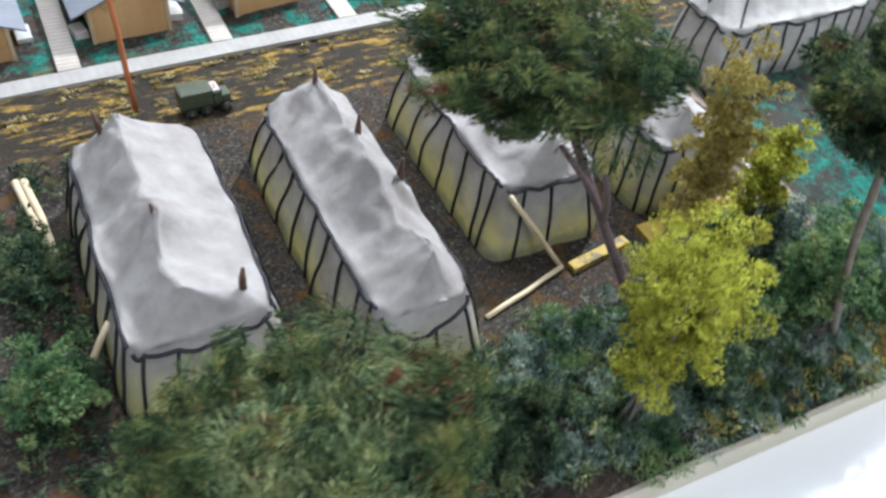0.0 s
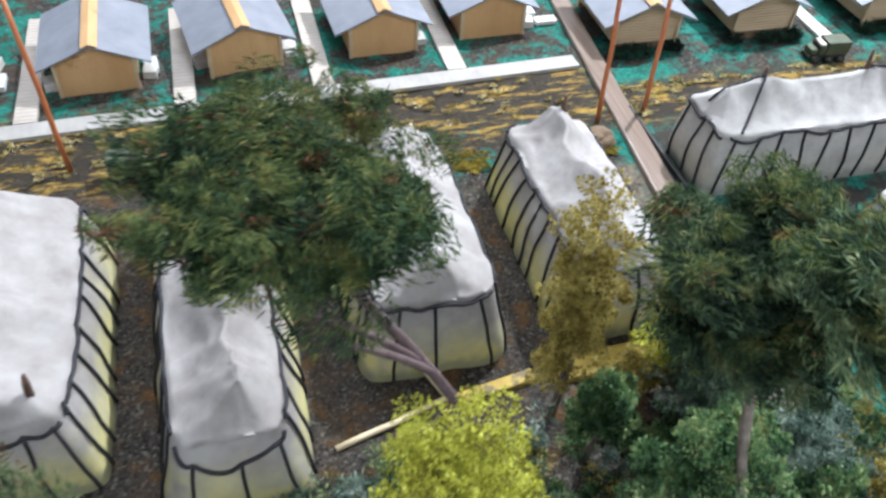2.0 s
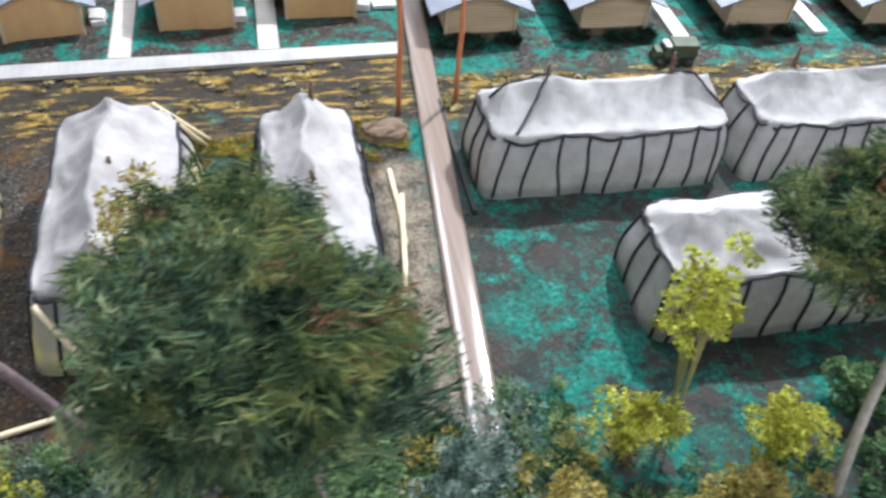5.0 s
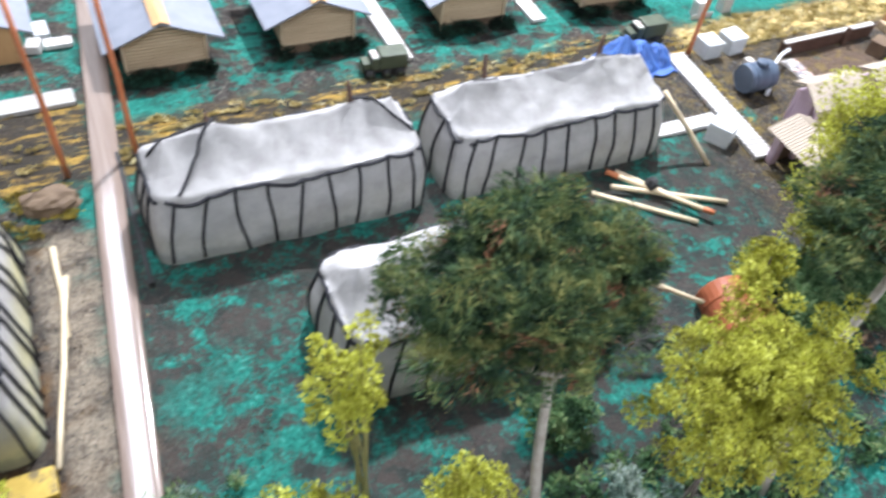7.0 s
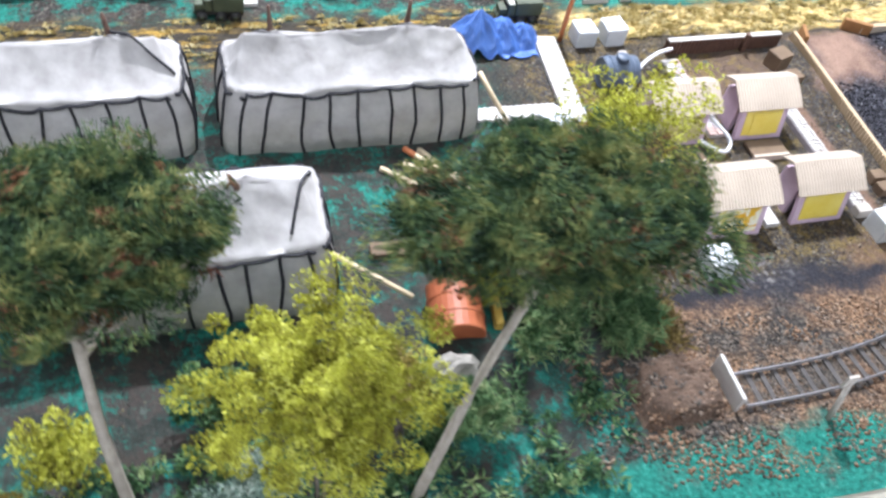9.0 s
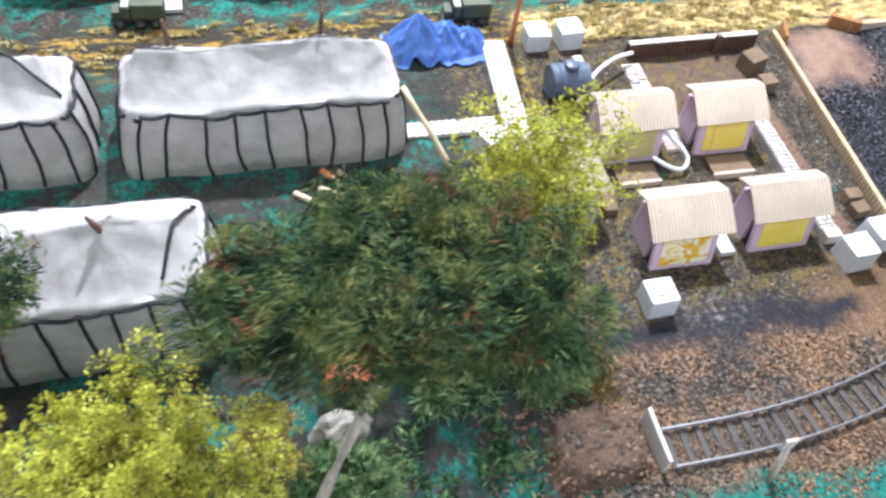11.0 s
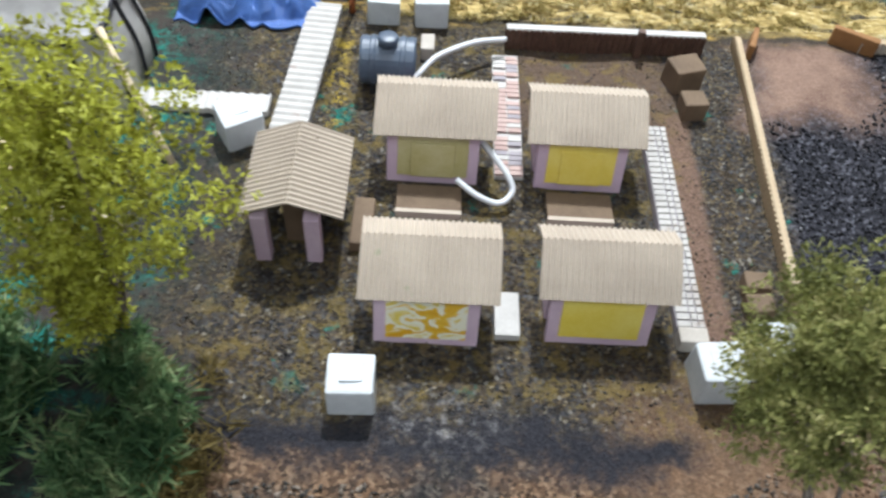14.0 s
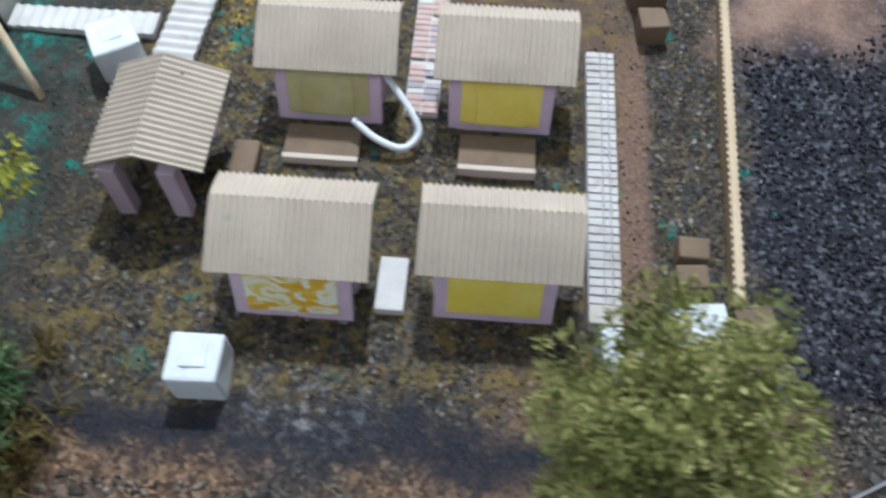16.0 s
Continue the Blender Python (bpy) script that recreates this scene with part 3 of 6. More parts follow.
def tent(name, label, x0, x1, y0, y1, eave, ridge, seed, long_x, ribs_long, ribs_end, pegs, skirt=0.0035, shift=0.0, rise=0.004, swag=0.03, slack=1.0):
    """A canvas tent: slanted walls, hipped soft roof, cord round the eaves with cords down the walls, pegs through the roof."""
    root = thing(name, label, "tent", "white canvas tents")
    cx, cy, hx, hy = (x0 + x1) / 2, (y0 + y1) / 2, (x1 - x0) / 2, (y1 - y0) / 2
    N = 160

    def ring(s, ex, ey, rnd):
        """A point of a rounded rectangle."""
        p = s * 4.0
        a = p % 4
        if a < 1:
            u, v = -1 + 2 * a, -1
        elif a < 2:
            u, v = 1, -1 + 2 * (a - 1)
        elif a < 3:
            u, v = 1 - 2 * (a - 2), 1
        else:
            u, v = -1, 1 - 2 * (a - 3)
        k = (abs(u) ** rnd + abs(v) ** rnd) ** (1 / rnd)
        return u * ex / (k if k > 1 else 1), v * ey / (k if k > 1 else 1)

    def wobble(x, y, z, amp):
        return Vector((noise.noise((x * 55 + seed, y * 55, z * 55)), noise.noise((x * 55, y * 55 + seed, z * 55 + 9)), noise.noise((x * 48 + 5, y * 48, z * 48 + seed)))) * amp

    def surface(s, level):
        """level 0 ground to 1 eave to 2 ridge."""
        if level <= 1:
            ex, ey = hx + skirt * (1 - level), hy + skirt * (1 - level)
            u, v = ring(s, ex, ey, 9)
            z = eave * level
            bulge = math.sin(level * math.pi) * 0.0018
            l = math.hypot(u, v)
            u, v = u * (1 + bulge / l), v * (1 + bulge / l)
            z += 0.0016 * level * math.sin(s * 60 + seed) * 0.8
            amp = 0.0016
        else:
            f = (level - 1) ** 0.92
            if long_x:
                ex, ey = hx * (1 - 0.16 * f), hy * (1 - 0.97 * f)
            else:
                ex, ey = hx * (1 - 0.97 * f), hy * (1 - 0.16 * f)
            lip = 0.0016 * math.exp(-((level - 1.05) / 0.05) ** 2) * (0.6 + 0.8 * noise.noise((s * 40, seed, 1.0)))
            u, v = ring(s, ex + lip, ey + lip, 9)
            z = eave + (ridge + rise - eave) * (0.5 * f + 0.5 * f ** 1.5)
            k = u if long_x else v
            off = f * (shift + 0.0055 * slack * noise.noise((k * 38 + seed, 4.0, 1.0)) + 0.003 * slack * noise.noise((k * 110, 2.0, seed)))
            if long_x:
                v += off
            else:
                u += off
            along = (u if long_x else v) / (hx if long_x else hy)
            z -= 0.0035 * slack * f * (0.5 + 0.5 * math.cos(along * 9.4 + seed)) * (1 if abs(along) < 0.8 else 0.3)
            for px, py, _, _ in pegs:
                q = ((cx + u - px) ** 2 + (cy + v - py) ** 2) / 0.00016
                z += 0.0022 * math.exp(-q) + 0.0030 * math.exp(-math.sqrt(q) * 1.2)
            k = 1 - abs(noise.noise(((cx + u) * 20 + seed, (cy + v) * 20, 2.0)))
            k2 = 1 - abs(noise.noise(((cx + u) * 47 + 3, (cy + v) * 47 + seed, 6.0)))
            z += ((0.0014 + 0.0028 * slack) * (k ** 7 - 0.28) + (0.0006 + 0.0012 * slack) * (k2 ** 9 - 0.22)) * math.sin(min(1.0, (level - 1) * 4) * math.pi / 2)
            for px, py, _, _ in pegs:
                a, r = math.atan2(cy + v - py, cx + u - px), math.hypot(cx + u - px, cy + v - py)
                z += 0.0016 * abs(math.sin(a * 2.5 + seed)) ** 6 * math.exp(-(r / 0.022) ** 2) * min(1.0, r / 0.004)
            amp = 0.0012
        p = Vector((cx + u, cy + v, z))
        return p + wobble(p.x, p.y, p.z, amp)

    levels = [0, 0.12, 0.3, 0.5, 0.7, 0.86, 0.96, 1.0, 1.04, 1.1, 1.18, 1.26, 1.34, 1.42, 1.5, 1.58, 1.66, 1.74, 1.82, 1.9, 1.96, 2.0]
    verts = [surface(i / N, L) for L in levels for i in range(N)]
    for v in verts[:N]:
        v.z = -0.001
    faces = [(j * N + i, j * N + (i + 1) % N, (j + 1) * N + (i + 1) % N, (j + 1) * N + i) for j in range(len(levels) - 1) for i in range(N)]
    top = (len(levels) - 1) * N
    faces.append(tuple(top + i for i in range(N)))
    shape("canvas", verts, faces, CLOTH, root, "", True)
    CANVAS[root.name] = np.array([tuple(p) for p in verts])

    def out(s, L, d=0.0007):
        p = surface(s, L)
        c = Vector((p.x - cx, p.y - cy, 0.0))
        c = Vector((c.x / hx ** 1.0, c.y / hy, 0)).normalized()
        return p + Vector((c.x, c.y, 0.35)).normalized() * d

    rad = 0.00085
    # sides of the ring: 0 front (low y), 1 right, 2 back, 3 left
    counts = {0: ribs_long if long_x else ribs_end, 2: ribs_long if long_x else ribs_end, 1: ribs_end if long_x else ribs_long, 3: ribs_end if long_x else ribs_long}
    lr = random.Random(seed)
    for side, count in counts.items():
        marks = [(side + (k + 0.5 + lr.uniform(-0.16, 0.16)) / count) / 4 for k in range(count)]
        def dip(s):
            """The eave cord hangs in one bow across the front."""
            return (swag if side == 0 else 0.0) * math.sin(min(1.0, max(0.0, s * 4 - side)) * math.pi)

        for k, s in enumerate(marks):
            d = lr.uniform(-0.009, 0.009)
            rod("cord", [out(s + d * (1 - q), q * (1 - dip(s))) for q in (0.02, 0.2, 0.4, 0.6, 0.8, 0.93, 1.0)], rad, ROPE, root, "", 5)
        run = [(side + 0.02) / 4] + marks + [(side + 0.98) / 4]
        line = []
        for k in range(len(run) - 1):
            for q in range(5):
                s = run[k] + (run[k + 1] - run[k]) * q / 5
                line.append(out(s, 1.0 - dip(s) - 0.03 * math.sin(q / 5 * math.pi) + 0.02 * math.sin(k * 2.1 + seed)))
        rod("eave_cord", line, rad * 1.15, ROPE, root, "", 5)
    for px, py, h, lean in pegs:
        zt = ridge - 0.012 + rise * 0.8
        rod("peg", [(px, py, zt), (px + lean * 0.4, py + 0.0008, zt + h * 0.6), (px + lean, py + 0.001, zt + h)], [0.0018, 0.0016, 0.0008], PEG, root, "", 6)
    return root


T = {}
T[1] = tent("canvas_tent", "long white canvas tent with black cords, yellowed skirt", 0.2235, 0.2840, 0.2530, 0.3850, 0.039, 0.051, 11, False, 9, 5, [(0.2400, 0.372, 0.020, -0.002), (0.2495, 0.302, 0.022, -0.002), (0.2720, 0.262, 0.014, 0.001)], skirt=0.0085, shift=-0.006, rise=0.009, swag=0.12)
T[2] = tent("canvas_tent", "narrow white canvas tent with black cords, sagging roof", 0.3205, 0.3650, 0.2310, 0.3880, 0.040, 0.052, 23, False, 10, 3, [(0.3455, 0.372, 0.022, 0.0), (0.3510, 0.330, 0.022, 0.001), (0.3580, 0.296, 0.020, 0.001)], skirt=0.0095, shift=0.004, rise=0.007, swag=0.30)
T[3] = tent("canvas_tent", "white canvas tent with black cords and yellowed walls", 0.4095, 0.4665, 0.2800, 0.4020, 0.0415, 0.054, 37, False, 8, 3, [(0.4400, 0.340, 0.016, 0.001)], skirt=0.0085, shift=-0.003, rise=0.008)
T[4] = tent("canvas_tent", "white canvas tent with close-set diagonal black cords", 0.5070, 0.5545, 0.2815, 0.3960, 0.0415, 0.053, 41, False, 10, 4, [(0.5330, 0.382, 0.024, 0.001), (0.5310, 0.318, 0.022, -0.003)], skirt=0.0080, shift=-0.002, rise=0.006)
T[5] = tent("canvas_tent", "broad white canvas tent with crossed black cords on top", 0.6270, 0.7660, 0.3640, 0.4100, 0.0405, 0.054, 53, True, 9, 3, [(0.6610, 0.3885, 0.024, -0.001), (0.7345, 0.3910, 0.026, -0.002)], skirt=0.0035, slack=0.3)
T[6] = tent("canvas_tent", "white canvas tent with blue-black cords, tight walls", 0.7880, 0.9240, 0.3640, 0.4110, 0.038, 0.053, 61, True, 9, 3, [(0.8135, 0.3940, 0.026, -0.001), (0.8865, 0.3920, 0.028, 0.001)], skirt=0.0055, slack=0.3)
T[7] = tent("canvas_tent", "dusty white canvas tent half hidden by pines", 0.6880, 0.8230, 0.2550, 0.3090, 0.0405, 0.056, 71, True, 9, 4, [(0.7880, 0.2780, 0.022, -0.006)], skirt=0.0045, slack=0.45)


# ---- cabins with corrugated card roofs ----
def corrugated(name, p00, p10, p01, p11, waves, material, parent, amp=0.00042, thick=0.0009, across=3, arch=0.0, wide=0.5):
    """A wavy sheet between four corners: waves run from p00 to p10, ribs from p00 to p01."""
    p00, p10, p01, p11 = map(Vector, (p00, p10, p01, p11))
    n = waves * 6
    nrm = (p10 - p00).cross(p01 - p00).normalized()
    verts, faces = [], []
    for s in (0, 1):
        for j in range(across + 1):
            v = j / across
            for i in range(n + 1):
                u = i / n
                p = p00.lerp(p10, u).lerp(p01.lerp(p11, u), v)
                p = p + nrm * (amp * math.cos(2 * math.pi * waves * u) - s * thick + arch * math.sin(math.pi * v))
                verts.append(p)
    row, half = n + 1, (n + 1) * (across + 1)
    for j in range(across):
        for i in range(n):
            a = j * row + i
            faces.append((a, a + 1, a + 1 + row, a + row))
            faces.append((half + a, half + a + row, half + a + 1 + row, half + a + 1))
    for i in range(n):
        faces.append((i, half + i, half + i + 1, i + 1))
        a = across * row + i
        faces.append((a, a + 1, half + a + 1, half + a))
    for j in range(across):
        a = j * row
        faces.append((a, a + row, half + a + row, half + a))
        a += n
        faces.append((a, half + a, half + a + row, a + row))
    return shape(name, verts, faces, material, parent)


def cabin(label, x0, x1, y0, y1, panel, seed, eave=0.0230, top=0.0330):
    """Small foam cabin with a painted front panel and two corrugated card roof planes; the ridge runs along x."""
    root = thing("card_cabin", label, "cabin", "card-roofed cabins")
    wx0, wx1, wy0, wy1 = x0 + 0.0050, x1 - 0.0056, y0 + 0.0062, y1 - 0.002
    ym = y0 + 0.64 * (y1 - y0)
    for n, d in (("side_wall", (wx0, wx0 + 0.003, wy0 + 0.0031, wy1 - 0.0031)), ("side_wall", (wx1 - 0.003, wx1, wy0 + 0.0031, wy1 - 0.0031)), ("back_wall", (wx0, wx1, wy1 - 0.003, wy1))):
        box_part(n, (*d, -0.0005, eave), PINK, root)
    lean = Matrix.Identity(4)
    lean[1][2], lean[1][3] = 0.26, -0.26 * eave
    bm = bmesh.new()
    block(bm, wx0, wx1, wy0, wy0 + 0.003, -0.0005, eave - 0.0012, 0.0005, lean)
    front_wall = part("front_wall", bm, PINK, root, "pale pink foam front wall")
    box_part("painted_panel", (wx0 + 0.004, wx1 - 0.004, wy0 - 0.0005, wy0 + 0.0002, 0.003, eave - 0.002), panel, front_wall, "glossy painted yellow panel", 0.0002, lean)
    if seed < 3:
        box_part("door_leaf", (wx0 + 0.009, wx1 - 0.009, wy0 - 0.0010, wy0 - 0.0006, 0.003, eave - 0.006), panel, front_wall, "raised yellow door leaf", 0.0003, lean)
    for z in (wx0, wx1 - 0.003):
        shape("gable", [(z, wy0 + 0.004, eave), (z + 0.003, wy0 + 0.004, eave), (z, wy1 - 0.004, eave), (z + 0.003, wy1 - 0.004, eave), (z, ym, top - 0.002), (z + 0.003, ym, top - 0.002)], [(0, 2, 4), (1, 5, 3), (0, 1, 3, 2), (0, 4, 5, 1), (2, 3, 5, 4)], PINK, root)
    w = 23
    y0 += 0.0016
    corrugated("roof_plane", (x0, y0, eave - 0.0006), (x1, y0, eave - 0.0002), (x0 + 0.0004, ym, top), (x1, ym, top + 0.0004), w, CARD, root, arch=0.0005)
    corrugated("roof_plane", (x1, y1, eave + 0.0055), (x0, y1, eave + 0.0055), (x1, ym + 0.0003, top + 0.0004), (x0 + 0.0004, ym + 0.0003, top), w, CARD, root, arch=0.0003)
    return root


cabin("foam cabin with corrugated card roof, dull yellow front", 1.0292, 1.0748, 0.3386, 0.3666, YDULL, 1)
cabin("foam cabin with corrugated card roof, bright yellow front", 1.0865, 1.1312, 0.3386, 0.3672, YPAINT, 2)
cabin("foam cabin with corrugated card roof, orange streaked front", 1.0298, 1.0750, 0.2648, 0.2954, OPAINT, 3)
cabin("foam cabin with corrugated card roof, pale yellow front", 1.0874, 1.1328, 0.2684, 0.2962, YPAINT, 4)


def porch():
    root = thing("card_porch", "small open shelter with ridged card roof and pink posts", "shelter")
    xa, xb, y0, y1, e, t = 0.9870, 1.0225, 0.2985, 0.3375, 0.0225, 0.0315
    xm = 1.0043
    corrugated("roof_plane", (xa, y1, e), (xa, y0, e), (xm, y1 - 0.002, t), (xm, y0 - 0.002, t), 17, CARD, root)
    corrugated("roof_plane", (xb, y0, e), (xb, y1, e), (xm + 0.0003, y0 - 0.002, t), (xm + 0.0003, y1 - 0.002, t), 17, CARD, root)
    for x in (xa + 0.0040, xb - 0.0135):
        for y in (y0 - 0.0020, y1 - 0.010):
            box_part("post", (x, x + 0.0055, y, y + 0.005, -0.001, e + 0.0006), PINK, root, "", 0.0006)
    box_part("back_wall", (xa + 0.0116, xb - 0.0116, y1 - 0.008, y1 - 0.005, -0.001, e + 0.006), CARDDARK, root)
    box_part("door_board", (xm - 0.004, xm + 0.004, y0 + 0.008, y0 + 0.010, -0.001, 0.024), CARDDARK, root, "brown card door board")


porch()


# ---- wooden huts ----
def gable_roof(root, x0, x1, y0, y1, e, t, material, ridge_strip=True):
    xm = (x0 + x1) / 2
    th = 0.0012
    for sx, xe in ((1, x0), (-1, x1)):
        v = [(xe, y0, e), (xm, y0, t), (xm, y1, t), (xe, y1, e)]
        v += [(x, y, z - th) for x, y, z in v]
        shape("roof_plane", v, [(0, 1, 2, 3), (7, 6, 5, 4), (0, 4, 5, 1), (1, 5, 6, 2), (2, 6, 7, 3), (3, 7, 4, 0)], material, root)
    if ridge_strip:
        k = 0.005
        d = (t - e) / (xm - x0)
        v = [(xm - k, y0 - 0.0002, t - k * d + 0.0008), (xm, y0 - 0.0002, t + 0.0008), (xm + k, y0 - 0.0002, t - k * d + 0.0008)]
        v += [(x, y1, z) for x, y, z in v]
        shape("ridge_board", v + [(x, y, z + 0.0006) for x, y, z in v], [(0, 1, 4, 3), (1, 2, 5, 4), (6, 9, 10, 7), (7, 10, 11, 8), (0, 6, 7, 1), (1, 7, 8, 2), (3, 4, 10, 9), (4, 5, 11, 10), (0, 3, 9, 6), (2, 8, 11, 5)], PLY, root, "bare wooden ridge board")


def about(x, y, turn):
    """A turn round an upright line through (x, y)."""
    return Matrix.Translation((x, y, 0)) @ Matrix.Rotation(radians(turn), 4, "Z") @ Matrix.Translation((-x, -y, 0))


def ply_hut(x0, x1, y0, label, turn=0.0):
    root = thing("plywood_hut", label, "hut", "plywood huts")
    y1, e, t = y0 + 0.066, 0.0235, 0.0335
    xm = (x0 + x1) / 2
    v = [(x0, y0, -0.001), (x1, y0, -0.001), (x1, y0, e), (xm, y0, t), (x0, y0, e)]
    v += [(x, y0 + 0.002, z) for x, y, z in v]
    f = [(0, 1, 2, 3, 4), (9, 8, 7, 6, 5), (0, 5, 6, 1), (1, 6, 7, 2), (2, 7, 8, 3), (3, 8, 9, 4), (4, 9, 5, 0)]
    shape("front_wall", v, f, PLY, root)
    shape("back_wall", [(x, y + y1 - y0, z) for x, y, z in v], f, PLY, root)
    for x in (x0 + 0.0002, x1 - 0.0022):
        box_part("side_wall", (x, x + 0.002, y0 + 0.0021, y1 - 0.0001, -0.001, e), PLY, root, "", 0.0)
    for x in (x0 - 0.0012, x1 - 0.0012):
        box_part("corner_post", (x, x + 0.0024, y0 - 0.0012, y0 + 0.0012, -0.001, e - 0.0005), TIMBER, root, "", 0.0004)
    gable_roof(root, x0 - 0.011, x1 + 0.011, y0 - 0.0025, y1 + 0.003, 0.0205, 0.0352, ROOFGREY)
    root.matrix_world = about(x0, y0, turn)
    return root


def log_hut(x0, x1, y0, label):
    root = thing("log_hut", label, "hut", "slatted log huts")
    y1, e, t = y0 + 0.066, 0.026, 0.037
    xm, base, hh = (x0 + x1) / 2, 0.006, 0.0017
    z = base
    while z < t - 0.001:
        half = (x1 - x0) / 2 if z < e else (x1 - x0) / 2 * (t - z) / (t - e)
        if half > 0.003:
            box_part("slat", (xm - half, xm + half, y0 + 0.0002 * (int(z * 9000) % 3), y0 + 0.002, z, z + hh), LOG, root, "", 0.0004)
        if z < e:
            for x in (x0, x1 - 0.002):
                box_part("slat", (x, x + 0.002, y0 + 0.0022, y1, z, z + hh), LOG, root, "", 0.0004)
        z += hh + 0.0006
    box_part("back_wall", (x0, x1, y1 + 0.0001, y1 + 0.002, 0, e), PLY, root, "", 0.0)
    box_part("inner_wall", (x0 + 0.0021, x1 - 0.0021, y0 + 0.0023, y0 + 0.0035, 0.0, e), CARDDARK, root, "", 0.0)
    for x in (x0 - 0.001, x1 - 0.001):
        box_part("corner_post", (x, x + 0.002, y0 - 0.0014, y0 + 0.0004, 0, e), TIMBER, root, "", 0.0004)
    box_part("footing", (x0 + 0.0005, x1 - 0.0005, y0 - 0.0004, y0 + 0.003, -0.001, base), CARDDARK, root, "dark stained footing", 0.0005)
    gable_roof(root, x0 - 0.012, x1 + 0.012, y0 - 0.0045, y1 + 0.003, 0.0235, 0.0388, ROOFGREY)
    return root


for x, y, turn in ((0.163, 0.526, 2), (0.2578, 0.5335, 1), (0.3518, 0.5392, 8), (0.4470, 0.5465, 3), (0.5305, 0.5575, 1)):
    ply_hut(x, x + 0.0475, y, "plywood hut with grey card gable roof, facing the road", turn)
for x, y in ((0.6355, 0.5215), (0.7340, 0.5225), (0.8475, 0.5200), (0.9600, 0.5150)):
    log_hut(x, x + 0.049, y, "slatted wooden hut with grey card gable roof")


# ---- paths, kerb and the varnished strip ----
def ribbed_path(name, label, x0, x1, y0, y1, z, material, along_x, pitch=0.0026, deep=0.00035, turn=0.0):
    """A strip of corrugated card lying on the ground, ribs across its length."""
    root = thing(name, label, "path")
    if along_x:
        waves = max(3, round((x1 - x0) / pitch))
        corrugated("card_strip", (x0, y0, z), (x1, y0, z), (x0, y1, z), (x1, y1, z), waves, material, root, deep, 0.0028, 1)
    else:
        waves = max(3, round((y1 - y0) / pitch))
        corrugated("card_strip", (x1, y0, z), (x1, y1, z), (x0, y0, z), (x0, y1, z), waves, material, root, deep, 0.0028, 1)
    root.matrix_world = about(x1 if along_x else x0, y0, turn)
    return root


ribbed_path("kerb_path", "long ribbed white card footpath beside the road", -0.22, 0.603, 0.5050, 0.5190, 0.003, KERB, True, 0.0052, 0.00005, 2.4)
for x, y in ((0.137, 0.5005), (0.2315, 0.5050), (0.3265, 0.5090), (0.4160, 0.5125), (0.5095, 0.5165)):
    ribbed_path("hut_path", "short grey card path between plywood huts", x, x + 0.0135, y, 0.63, 0.0025, GREYCARD, False, 0.004)
for x, y0, y1 in ((0.804, 0.4925, 0.60), (0.918, 0.5115, 0.60)):
    ribbed_path("hut_path", "white card path between log huts", x, x + 0.0115, y0, y1, 0.003, WHITECARD, False, 0.004)
ribbed_path("cross_path", "short white card path meeting the strip", 0.592, 0.609, 0.566, 0.575, 0.003, WHITECARD, True, 0.004)
ribbed_path("ribbed_path", "white ribbed card path with dark joints", 0.9838, 0.9984, 0.333, 0.4455, 0.0035, WHITECARD, False, 0.0042, 0.0006, -4.0)
ribbed_path("cross_path", "white and pink card path beside the tent", 0.9300, 0.9835, 0.3700, 0.3805, 0.003, WHITECARD, True, 0.004)


def sett_path():
    """Narrow raised path of small white setts with dark joints."""
    root = thing("sett_path", "narrow white sett path with violet-grey joints by cabins", "path")
    box_part("bed", (1.1373, 1.1472, 0.2740, 0.3730, -0.001, 0.0042), JOINT, root, "violet-grey joint bed", 0.0004)
    y = 0.2743
    while y < 0.3705:
        for xa, xb in ((1.1376, 1.1419), (1.1425, 1.1443), (1.1449, 1.1469)):
            box_part("sett", (xa, xb, y, y + 0.0023, 0.0030, 0.0050 + rng.uniform(-0.0002, 0.0002)), SETT, root, "", 0.0, None, 0.00012)
        y += 0.0030


JOINT = plain("violet_grey_joint", (0.25, 0.23, 0.25), (0.38, 0.35, 0.37), 200, 0.8)
SETT = plain("worn_white_sett", (0.38, 0.36, 0.34), (0.54, 0.52, 0.49), 130, 0.8, 0.4, stain=((0.33, 0.28, 0.24), 70, 0.55, 0.7))
sett_path()
box_part("door_slab", (1.0752, 1.0838, 0.2680, 0.2858, -0.001, 0.0035), WHITECARD, None)
tagged(bpy.data.objects["door_slab"], "white card slab between two cabins", "slab")
box_part("card_block", (1.1372, 1.1470, 0.2675, 0.2735, -0.001, 0.006), GREYCARD, None)
tagged(bpy.data.objects["card_block"], "layered grey card block at path end", "block")


def brick_path():
    root = thing("brick_path", "faded red brick path with white joints", "path")
    box_part("bed", (1.0762, 1.0876, 0.3425, 0.4175, -0.001, 0.0012), WHITECARD, root, "white mortar bed", 0.0)
    y = 0.3430
    while y < 0.4155:
        for i in range(2):
            x = 1.0765 + 0.0056 * i + rng.uniform(-0.0002, 0.0002)
            if rng.random() < 0.9:
                box_part("brick", (x, x + 0.0052, y, y + 0.0022, 0.0008, 0.0024), (BRICKRED if noise.noise((x * 60, y * 70, 3)) + rng.uniform(-0.35, 0.35) > -0.12 else (WHITECARD if rng.random() < 0.4 else JOINT)), root, "", 0.0)
        y += 0.0027


brick_path()


